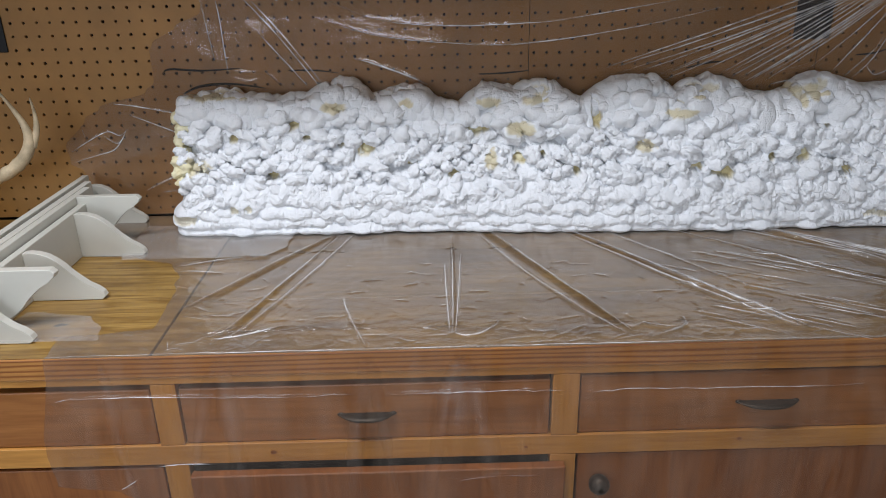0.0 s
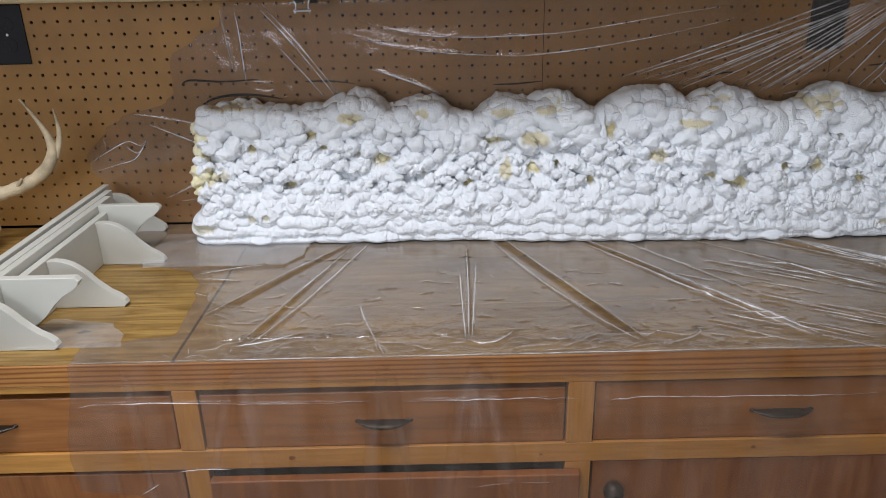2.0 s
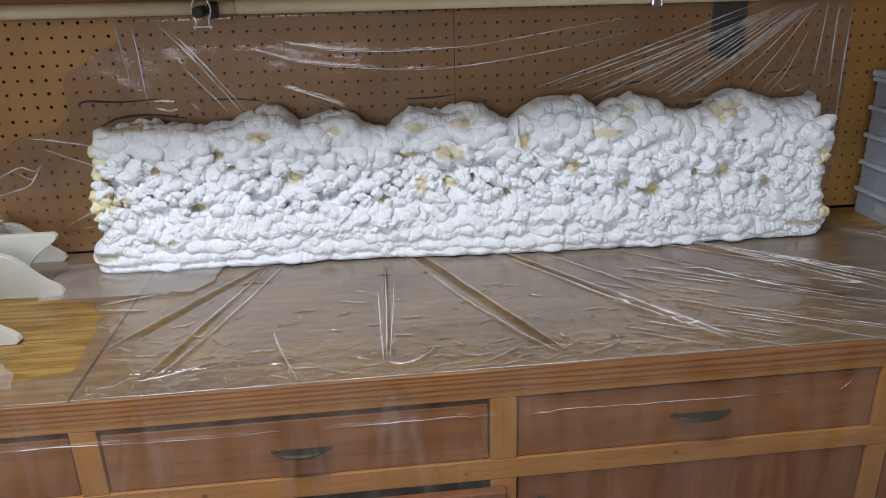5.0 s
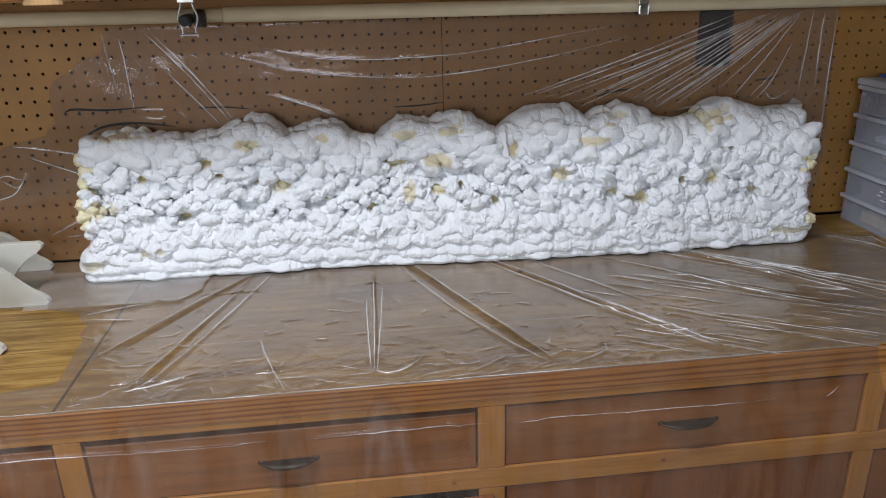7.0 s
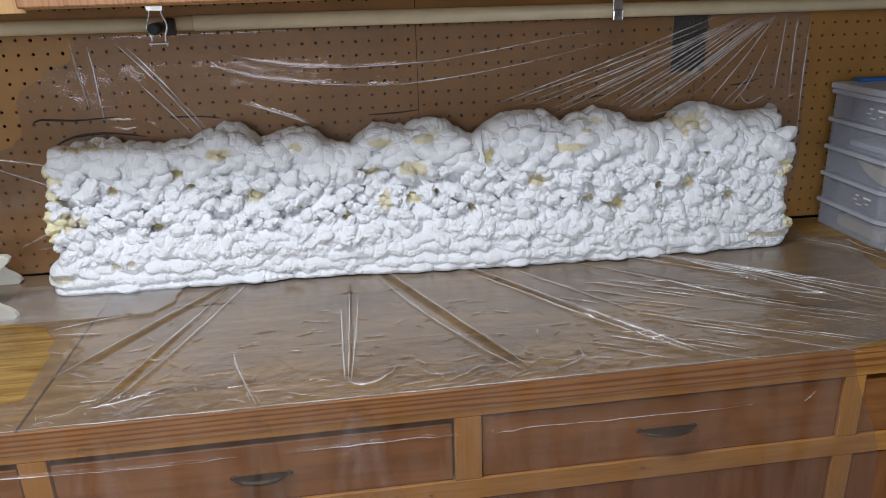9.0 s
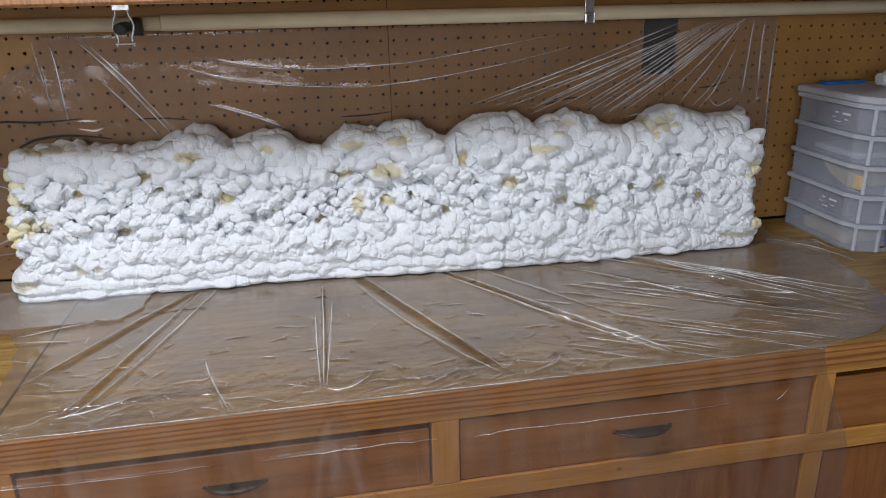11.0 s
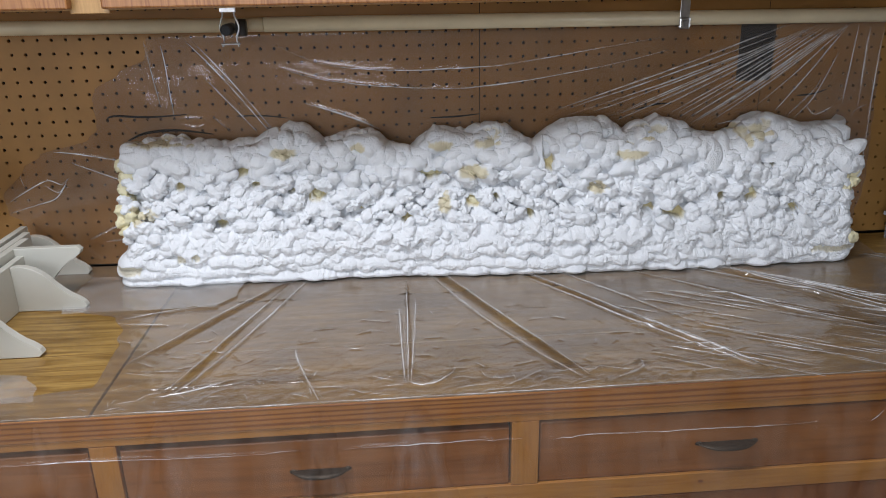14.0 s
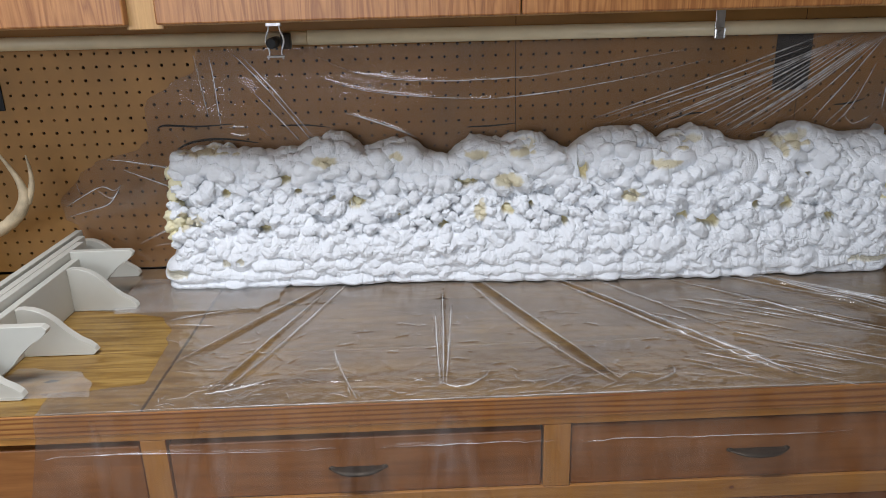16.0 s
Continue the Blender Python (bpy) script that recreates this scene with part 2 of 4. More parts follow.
M_LABEL = plain("white print", (0.75, 0.75, 0.75), 0.6)


# ---- builders ----
def box_bm(x0, x1, y0, y1, z0, z1, bevel=0.0015):
    bm = bmesh.new()
    bmesh.ops.create_cube(bm, size=1)
    for v in bm.verts:
        v.co = Vector((x0 + (v.co.x + 0.5) * (x1 - x0), y0 + (v.co.y + 0.5) * (y1 - y0), z0 + (v.co.z + 0.5) * (z1 - z0)))
    if bevel:
        bmesh.ops.bevel(bm, geom=bm.edges[:], offset=bevel, segments=2, affect="EDGES", profile=0.5)
    return bm


def part(name, bm, material, parent=None, label="", smooth=False):
    me = bpy.data.meshes.new(name)
    bmesh.ops.recalc_face_normals(bm, faces=bm.faces[:])
    bm.to_mesh(me)
    bm.free()
    return mesh_part(name, me, material, parent, label, smooth)


def mesh_part(name, me, material, parent=None, label="", smooth=False):
    me.materials.append(material)
    if smooth:
        me.polygons.foreach_set("use_smooth", [True] * len(me.polygons))
    ob = new(name, me)
    if parent is not None:
        ob.parent = parent
        ob.matrix_parent_inverse = parent.matrix_world.inverted()
    if label:
        tagged(ob, label)
    return ob


def thing(name, at, label, category, group="", kind=""):
    ob = new(name)
    ob.empty_display_size = 0.02
    ob.matrix_world = Matrix.Translation(at)
    bpy.context.view_layer.update()
    return tagged(ob, label, category, group, kind)


def rod_bm(path, radii, sides=14, caps=True):
    """A round rod along a path of points with a radius at each."""
    bm = bmesh.new()
    pts = [Vector(p) for p in path]
    rings = []
    ref = Vector((0.13, 0.2, 1)).normalized()
    for i, p in enumerate(pts):
        d = (pts[min(i + 1, len(pts) - 1)] - pts[max(i - 1, 0)]).normalized()
        a = d.cross(ref)
        if a.length < 0.1:
            a = d.cross(Vector((1, 0, 0)))
        a.normalize()
        b = d.cross(a)
        rings.append([bm.verts.new(p + (a * math.cos(2 * math.pi * k / sides) + b * math.sin(2 * math.pi * k / sides)) * radii[i]) for k in range(sides)])
    for r0, r1 in zip(rings, rings[1:]):
        for k in range(sides):
            bm.faces.new((r0[k], r0[(k + 1) % sides], r1[(k + 1) % sides], r1[k]))
    if caps:
        bm.faces.new(rings[0][::-1])
        bm.faces.new(rings[-1])
    return bm


def spline(points, n):
    """n points along a smooth curve through the given ones."""
    p = [Vector(points[0])] + [Vector(q) for q in points] + [Vector(points[-1])]
    out = []
    for i in range(n):
        s = i / (n - 1) * (len(points) - 1)
        j = min(int(s), len(points) - 2)
        u = s - j
        a, b, c, d = p[j], p[j + 1], p[j + 2], p[j + 3]
        out.append(0.5 * ((2 * b) + (c - a) * u + (2 * a - 5 * b + 4 * c - d) * u * u + (3 * b - a - 3 * c + d) * u ** 3))
    return out


def extrude_bm(outline, axis, lo, hi, bevel=0.0012):
    """A flat outline of (u, v) made solid along x, y or z."""
    bm = bmesh.new()
    put = {"y": lambda u, v, w: (u, w, v), "x": lambda u, v, w: (w, u, v), "z": lambda u, v, w: (u, v, w)}[axis]
    a = [bm.verts.new(put(u, v, lo)) for u, v in outline]
    b = [bm.verts.new(put(u, v, hi)) for u, v in outline]
    bm.faces.new(a)
    bm.faces.new(b[::-1])
    n = len(outline)
    rim = []
    for i in range(n):
        bm.faces.new((a[i], b[i], b[(i + 1) % n], a[(i + 1) % n]))
    if bevel:
        edges = [e for e in bm.edges if len({v in a for v in e.verts}) == 1]
        bmesh.ops.bevel(bm, geom=edges, offset=bevel, segments=1, affect="EDGES")
    return bm


# ---- the room ----
def structure(name, bm, material, label, category):
    return tagged(part(name, bm, material), label, category, kind="structure")


structure("floor", box_bm(-2.6, 2.8, -3.1, 1.5, -0.1, 0.0, 0), M_FLOOR, "plain grey concrete workshop floor", "floor")
structure("ceiling", box_bm(-2.6, 2.8, -3.1, 1.5, 2.5, 2.6, 0), M_WALL, "plain pale painted ceiling", "ceiling")
structure("wall_west", box_bm(-2.7, -2.6, -3.1, 1.5, 0, 2.5, 0), M_WALL, "plain pale painted side wall", "wall")
structure("wall_east", box_bm(2.8, 2.9, -3.1, 1.5, 0, 2.5, 0), M_WALL, "plain pale painted side wall", "wall")
wall_south = thing("wall_south", (0, -3.1, 0), "pale painted rear wall with a window opening", "wall", kind="structure")
for x0, x1, z0, z1 in ((-2.6, -2.45, 0, 2.5), (0.25, 2.8, 0, 2.5), (-2.45, 0.25, 0, 1.05), (-2.45, 0.25, 2.35, 2.5)):
    part("wall_section", box_bm(x0, x1, -3.1, -3.0, z0, z1, 0), M_WALL, wall_south)

wall_north = thing("wall_north", (0, WY, 0), "tan perforated hardboard wall behind the workbench", "wall", kind="structure")
# coloured near-black so the peg holes read as shaded
part("backing", box_bm(-2.6, 2.8, WY + 0.03, WY + 0.1, 0, 2.5, 0), M_DARK, wall_north, "wall behind the perforated board, near-black for shade in the holes")

P = 0.0254


def pegboard(x0, x1, z0, z1, shift):
    """A hardboard sheet with a hole every inch; every hole is cut through."""
    verts, faces = [], []
    rad, sides, thick = 0.0031, 8, 0.006
    i0, i1 = round((x0 - shift) / P), round((x1 - shift) / P)
    r0, r1 = round((1.30 - z1) / P), round((1.30 - z0) / P)
    xs = [x0] + [shift + (i + 0.5) * P for i in range(i0, i1)] + [x1]
    zs = [z1] + [1.30 - (r + 0.5) * P for r in range(r0, r1)] + [z0]
    for a, b in zip(xs, xs[1:]):
        for d, c in zip(zs, zs[1:]):
            if b - a < 1e-4 or d - c < 1e-4:
                continue
            i = round(((a + b) / 2 - shift) / P)
            r = round((1.30 - (c + d) / 2) / P)
            hx, hz = shift + i * P, 1.30 - r * P
            n = len(verts)
            if not (a + rad < hx < b - rad and c + rad < hz < d - rad):
                verts += [(a, WY, c), (b, WY, c), (b, WY, d), (a, WY, d)]
                faces.append((n, n + 1, n + 2, n + 3))
                continue
            outer = [(b, hz), (b, d), (hx, d), (a, d), (a, hz), (a, c), (hx, c), (b, c)]
            jx, jz = random.uniform(-0.0004, 0.0004), random.uniform(-0.0004, 0.0004)
            rr = rad * random.uniform(0.88, 1.1)
            for k in range(sides):
                t = 2 * math.pi * k / sides
                cx, cz = hx + jx + rr * math.cos(t), hz + jz + rr * math.sin(t)
                verts += [(outer[k][0], WY, outer[k][1]), (cx, WY, cz), (cx, WY + thick, cz)]
            for k in range(sides):
                p, q = n + 3 * k, n + 3 * ((k + 1) % sides)
                faces += [(p, q, q + 1, p + 1), (p + 1, q + 1, q + 2, p + 2)]
    me = bpy.data.meshes.new("pegboard_panel")
    me.from_pydata(verts, [], faces)
    return mesh_part("pegboard_panel", me, M_PEG, wall_north)


pegboard(-1.35, 0.1665, 0.905, 1.62, 0.0)
pegboard(0.1678, 0.745, 0.905, 1.62, 0.0)
pegboard(0.7463, 1.75, 0.905, 1.62, 0.0048)


def ink_line(points, width):
    """A hand-drawn marker stroke on the board."""
    bm = bmesh.new()
    path = spline([(x, WY - 0.0012, z) for x, z in points], 24)
    prev = None
    for i, p in enumerate(path):
        w = 1.35 * width * (0.35 + 0.65 * math.sin(math.pi * min(1, 0.12 + i / 26)))
        pair = (bm.verts.new(p + Vector((0, 0, w / 2))), bm.verts.new(p - Vector((0, 0, w / 2))))
        if prev:
            bm.faces.new((prev[0], pair[0], pair[1], prev[1]))
        prev = pair
    return part("marker_line", bm, M_INK, wall_north, "black hand-drawn marker line")


ink_line([(-0.558, 1.203), (-0.54, 1.207), (-0.48, 1.203), (-0.407, 1.206)], 0.0032)
ink_line([(-0.312, 1.200), (-0.26, 1.199), (-0.212, 1.193)], 0.0022)
ink_line([(0.068, 1.185), (0.12, 1.186), (0.168, 1.190)], 0.0026)
ink_line([(0.485, 1.188), (0.53, 1.198), (0.561, 1.199)], 0.0026)
ink_line([(0.825, 1.207), (0.86, 1.210), (0.888, 1.218)], 0.0028)
# dark backing edge above the foam's west crest, drawn as an ink stroke
ink_line([(-0.525, 1.158), (-0.49, 1.172), (-0.43, 1.176), (-0.36, 1.166)], 0.004)

# ---- the workbench ----
bench = thing("workbench", (0.1, 1.0, 0), "long built-in wooden workbench with drawers and doors", "workbench")
JX = -0.432
part("top_board", box_bm(-1.5, JX - 0.0019, FRONT + 0.003, WY - 0.001, TOP - 0.024, TOP, 0.0012), M_BENCH, bench, "worn golden plywood top board")
part("top_board", box_bm(JX + 0.0019, 2.0, FRONT + 0.003, 0.897, TOP - 0.024, TOP, 0.0012), M_BENCH, bench, "worn golden plywood top board")
part("top_board", box_bm(JX + 0.0019, 2.0, 0.8985, WY - 0.001, TOP - 0.024, TOP, 0.0012), M_BENCH, bench, "worn golden plywood top board")
part("edge_strip", box_bm(-1.5, 2.0, FRONT - 0.002, FRONT + 0.0026, 0.8655, TOP - 0.001, 0.0015), M_EDGE, bench, "orange pine edging with dark grain")
part("top_rail", box_bm(-1.5, 2.0, FRONT, FRONT + 0.02, 0.853, 0.865, 0.001), M_RAIL, bench)
part("mid_rail", box_bm(-1.5, 2.0, FRONT, FRONT + 0.02, 0.713, 0.747, 0.0012), M_RAIL, bench, "yellow pine rail with small knots")
part("kick_board", box_bm(-1.5, 2.0, 0.79, 0.81, 0.0, 0.1, 0.0012), M_DOOR, bench)
# near-black block: the shade in the drawer gaps is its colour
part("carcass", box_bm(-1.5, 2.0, FRONT + 0.035, WY - 0.002, 0.1, TOP - 0.025, 0), M_DARK, bench, "inside of the bench, near-black for its shade")
STILES = ((-0.441, -0.405), (0.137, 0.176), (0.733, 0.766))
for x0, x1 in STILES:
    part("stile", box_bm(x0, x1, FRONT + 0.0004, FRONT + 0.02, 0.7475, 0.8525, 0.001), M_STILE, bench)
    part("stile", box_bm(x0, x1, FRONT + 0.0004, FRONT + 0.02, 0.1, 0.7125, 0.001), M_STILE, bench)


def bow_pull(cx, cz, width, drawer):
    """A bow-shaped pull: a flat flared top edge and a curved belly standing off the drawer."""
    bm = bmesh.new()
    y = FRONT + 0.004
    rows = []
    n = 24
    for j, (out, drop) in enumerate(((0.0, 0.0015), (0.012, 0.0025), (0.020, 0.0), (0.021, -0.003), (0.015, -0.007), (0.008, -0.009), (0.0, -0.009))):
        row = []
        for i in range(n + 1):
            u = -1 + 2 * i / n
            belly = max(0.0, 1 - abs(u) ** 2.6)
            row.append(bm.verts.new((cx + u * width / 2, y - out * (0.25 + 0.75 * belly), cz + (drop if drop < 0 else drop * 0.5) * (0.15 + 0.85 * belly))))
        rows.append(row)
    for a, b in zip(rows, rows[1:]):
        for i in range(n):
            bm.faces.new((a[i], a[i + 1], b[i + 1], b[i]))
    pull = part("handle", bm, M_BRONZE, drawer, "dark bronze bow pull", True)
    for s in (-1, 1):
        bm = bmesh.new()
        bmesh.ops.create_uvsphere(bm, u_segments=12, v_segments=8, radius=0.0042, matrix=Matrix.Translation((cx + s * (width / 2 - 0.002), y - 0.001, cz - 0.001)) @ Matrix.Diagonal((1.3, 0.6, 0.8, 1)))
        part("rosette", bm, M_BRONZE, pull, "", True)
    return pull


def drawer(x0, x1, z0, z1, pull_x, pull_z, width):
    d = part("drawer", box_bm(x0 + 0.002, x1 - 0.003, FRONT + 0.004, FRONT + 0.022, z0 + 0.001, z1 - 0.0105, 0.0025), M_DRAWER, bench, "red-brown plywood drawer front")
    bow_pull(pull_x, pull_z, width, d)


drawer(-1.0, -0.441, 0.747, 0.853, -0.724, 0.797, 0.088)
drawer(-0.405, 0.137, 0.747, 0.853, -0.134, 0.793, 0.080)
drawer(0.176, 0.733, 0.747, 0.858, 0.455, 0.797, 0.088)
drawer(0.766, 1.3, 0.747, 0.853, 1.03, 0.797, 0.088)
part("door", box_bm(-0.95, -0.445, FRONT + 0.003, FRONT + 0.021, 0.11, 0.706, 0.002), M_DOOR, bench)
part("door", box_bm(-0.400, 0.158, FRONT - 0.017, FRONT - 0.001, 0.11, 0.702, 0.002), M_DOOR, bench, "red-brown plywood door standing slightly proud")
part("door", box_bm(0.180, 0.729, FRONT + 0.003, FRONT + 0.021, 0.11, 0.710, 0.002), M_DOOR, bench)
part("door", box_bm(0.770, 1.3, FRONT + 0.003, FRONT + 0.021, 0.11, 0.708, 0.002), M_DOOR, bench)
bm = bmesh.new()
bmesh.ops.create_uvsphere(bm, u_segments=16, v_segments=10, radius=0.016, matrix=Matrix.Translation((0.212, FRONT - 0.010, 0.662)))
part("knob", bm, M_BRONZE, bench, "dark bronze door knob", True)

# ---- wall cabinets ----
cab = thing("wall_cabinet", (0.1, 1.17, 1.405), "orange fir plywood wall cabinet with pale face frame", "cabinet")
part("body", box_bm(-1.5, 1.9, 1.035, WY - 0.003, 1.409, 2.15, 0.001), M_CABS, cab)
part("face_frame", box_bm(-1.5, 1.9, 1.0165, 1.0345, 1.407, 1.43, 0.001), M_CABS, cab)
part("stile", box_bm(-0.475, -0.418, 1.0160, 1.0345, 1.4025, 2.15, 0.001), M_CABS, cab)
for x0, x1 in ((-1.05, -0.470), (-0.424, 0.1345), (0.1365, 0.70), (0.72, 1.28)):
    part("door", box_bm(x0, x1, 0.9975, 1.0155, 1.409, 2.12, 0.003), M_CAB, cab, "orange fir plywood door")

# ---- pipe under the cabinets ----
pipe = thing("pipe", (0.2, 1.26, 1.37), "ivory plastic pipe running under the wall cabinets", "pipe")
tilt = lambda x: 1.374 - 0.006 * (x + 0.5)
part("tube", rod_bm([(x, 1.26, tilt(x)) for x in (-1.4, -0.235)], [0.0125] * 2, 20), M_PIPE, pipe, "", True)
part("tube", rod_bm([(x, 1.26, tilt(x)) for x in (-0.233, 1.8)], [0.0135] * 2, 20), M_PIPE, pipe, "", True)


def pipe_clip(x, z, material, name):
    """Strap clip: a bent strip round the pipe with a lug and a screw."""
    c = thing(name, (x, 1.25, z), "zinc strap clip holding the ivory pipe", "clip")
    bm = box_bm(x - 0.009, x + 0.009, 1.2405, 1.2425, z - 0.024, z + 0.032, 0.0006)
    part("strap", bm, material, c)
    part("lug", box_bm(x - 0.010, x + 0.010, 1.238, 1.2403, z - 0.027, z - 0.006, 0.003), material, c)
    part("screw", rod_bm([(x, 1.2378, z - 0.016), (x, 1.234, z - 0.016)], [0.0055, 0.004], 12), material, c)
    return c


pipe_clip(0.542, 1.376, M_ZINC, "pipe_clip")
conn = thing("pipe_connector", (-0.29, 1.23, 1.366), "black pipe stub in a chrome clamp under the cabinet", "pipe connector")
part("stub", rod_bm([(-0.290, 1.255, 1.368), (-0.292, 1.205, 1.3665)], [0.0098, 0.0098], 20), M_STUB, conn, "", True)
part("bore", rod_bm([(-0.292, 1.2046, 1.3665), (-0.292, 1.2040, 1.3665)], [0.0075, 0.0075], 16), M_SLOT, conn)
part("collar", rod_bm([(-0.278, 1.236, 1.369), (-0.262, 1.236, 1.369)], [0.0155, 0.0145], 18), M_STUB, conn, "", True)
for s in (-1, 1):
    path = spline([(-0.287 + s * 0.012, 1.216, 1.405), (-0.287 + s * 0.010, 1.216, 1.392), (-0.287 + s * 0.0165, 1.214, 1.372), (-0.287 + s * 0.011, 1.214, 1.352), (-0.287 + s * 0.014, 1.212, 1.338)], 20)
    part("clamp_arm", rod_bm(path, [0.0017] * 20, 8), M_ZINC, conn, "chrome clamp arm", True)
part("clamp_bridge", box_bm(-0.301, -0.273, 1.212, 1.218, 1.396, 1.407, 0.001), M_ZINC, conn)
part("clamp_bolt", rod_bm([(-0.303, 1.212, 1.343), (-0.271, 1.212, 1.343)], [0.002, 0.002], 10), M_ZINC, conn)


# ---- outlets ----
def outlet(cx, cz):
    o = thing("wall_outlet", (cx, WY, cz), "black duplex outlet plate on the pegboard", "outlet", "wall outlets")
    part("plate", box_bm(cx - 0.036, cx + 0.036, WY - 0.0030, WY - 0.0008, cz - 0.057, cz + 0.057, 0.002), M_BLACK, o)
    for s in (-1, 1):
        face = extrude_bm([(cx + 0.0165 * math.cos(a), cz + s * 0.0195 + 0.0145 * math.sin(a)) for a in [2 * math.pi * i / 20 for i in range(20)]], "y", WY - 0.0037, WY - 0.0026, 0.0003)
        f = part("receptacle", face, M_BLACK, o)
        for dx, h in ((-0.0065, 0.008), (0.0065, 0.0065)):
            part("slot", box_bm(cx + dx - 0.0011, cx + dx + 0.0011, WY - 0.0040, WY - 0.0036, cz + s * 0.0195 + 0.002 - h / 2, cz + s * 0.0195 + 0.002 + h / 2, 0), M_SLOT, f)
        part("slot", rod_bm([(cx, WY - 0.0040, cz + s * 0.0195 - 0.0075), (cx, WY - 0.0036, cz + s * 0.0195 - 0.0075)], [0.0025] * 2, 10), M_SLOT, f)
    part("screw", rod_bm([(cx, WY - 0.0028, cz), (cx, WY - 0.0038, cz)], [0.003, 0.0025], 10), M_ZINC, o)


outlet(0.727, 1.297)
outlet(-0.889, 1.303)


# ---- the foam bank ----
def ease(a, b, x):
    t = max(0.0, min(1.0, (x - a) / (b - a)))
    return t * t * (3 - 2 * t)


def foam_front(x, z):
    """Where the face of the bank stands at a height, before the ropes stand proud of it."""
    foot = 1.187 - 0.030 * ease(-0.1, 0.5, x)
    return foot + 0.05 * ease(0.93, 1.2, z)


# deep hollows that the paint missed, and thinly painted spots: x, z, half width, half height
HOLLOWS = [(-0.157, 1.067, 0.015, 0.009), (-0.411, 1.090, 0.008, 0.007), (-0.270, 1.093, 0.009, 0.005), (-0.337, 1.022, 0.009, 0.006), (-0.298, 1.114, 0.012, 0.006),
           (0.055, 1.100, 0.018, 0.006), (0.013, 1.024, 0.008, 0.008), (0.283, 1.119, 0.008, 0.014), (0.524, 1.022, 0.020, 0.010), (0.474, 1.028, 0.010, 0.006),
           (0.677, 1.049, 0.013, 0.012), (0.717, 1.101, 0.006, 0.006), (0.763, 1.021, 0.007, 0.011), (0.619, 1.052, 0.008, 0.008), (-0.203, 1.078, 0.007, 0.004),
           (-0.073, 1.038, 0.006, 0.005), (0.246, 1.026, 0.005, 0.006), (0.179, 1.058, 0.006, 0.008), (0.007, 1.111, 0.008, 0.005), (0.137, 1.047, 0.014, 0.011)]
SPARSE = [(-0.220, 1.144, 0.024, 0.008), (-0.076, 1.148, 0.010, 0.008), (0.078, 1.149, 0.020, 0.007), (0.169, 1.152, 0.016, 0.006), (0.136, 1.102, 0.022, 0.010),
          (0.443, 1.128, 0.022, 0.006), (0.486, 1.157, 0.022, 0.005), (0.690, 1.158, 0.022, 0.009), (0.664, 1.148, 0.010, 0.012), (-0.414, 0.964, 0.009, 0.007),
          (-0.515, 0.944, 0.016, 0.008), (-0.387, 0.967, 0.006, 0.006), (0.845, 0.940, 0.040, 0.007), (0.373, 1.070, 0.016, 0.009), (-0.480, 1.040, 0.018, 0.012),
          (0.082, 1.046, 0.009, 0.014), (-0.430, 1.166, 0.055, 0.004)]
CREST = [(-0.501, 1.17), (-0.433, 1.171), (-0.369, 1.166), (-0.309, 1.159), (-0.262, 1.164), (-0.207, 1.19), (-0.167, 1.178), (-0.143, 1.157), (-0.083, 1.177), (-0.046, 1.178), (-0.022, 1.153), (-0.001, 1.143), (0.032, 1.145), (0.071, 1.186), (0.13, 1.167), (0.191, 1.183), (0.223, 1.163), (0.262, 1.147), (0.323, 1.191), (0.374, 1.191), (0.419, 1.182), (0.437, 1.164), (0.51, 1.187), (0.563, 1.17), (0.581, 1.158), (0.641, 1.15), (0.673, 1.176), (0.707, 1.191), (0.756, 1.181), (0.805, 1.165), (0.892, 1.17)]


class Grain:
    """Smooth noise and rounded cells over two arrays, from one seeded table."""

    def __init__(self, seed):
        self.t = np.random.RandomState(seed).rand(4, 256, 256)

    def soft(self, x, y, layer=0):
        i, j = np.floor(x).astype(int), np.floor(y).astype(int)
        u, v = x - i, y - j
        u, v = u * u * (3 - 2 * u), v * v * (3 - 2 * v)
        t = self.t[layer]
        p = lambda a, b: t[(i + a) % 256, (j + b) % 256]
        return (p(0, 0) * (1 - u) + p(1, 0) * u) * (1 - v) + (p(0, 1) * (1 - u) + p(1, 1) * u) * v - 0.5

    def domes(self, x, y):
        """Packed round knobs of uneven height, 0 in the seams."""
        i, j = np.floor(x).astype(int), np.floor(y).astype(int)
        best = np.zeros_like(x)
        for a in (-1, 0, 1):
            for b in (-1, 0, 1):
                p, q = (i + a) % 256, (j + b) % 256
                dx = i + a + 0.15 + 0.7 * self.t[0][p, q] - x
                dy = j + b + 0.15 + 0.7 * self.t[1][p, q] - y
                r = 0.62 + 0.5 * self.t[2][p, q]
                best = np.maximum(best, r * np.sqrt(np.maximum(0, 1 - (dx * dx + dy * dy) / (r * r))))
        return best


grain = Grain(7)


def thinness(x, z, spots, most):
    """How bare the foam is at places on the face, with ragged edges to each spot."""
    ragged = 0.9 * grain.soft(x * 75 + 11, z * 75 + 11, 2) + 0.5 * grain.soft(x * 210 + 7, z * 210 + 7, 0)
    out = np.zeros_like(x)
    for a, b, rx, rz in spots:
        out = np.maximum(out, most * np.clip((1.35 - np.hypot((x - a) / rx, (z - b) / rz) - ragged) / 0.3, 0, 1))
    return out


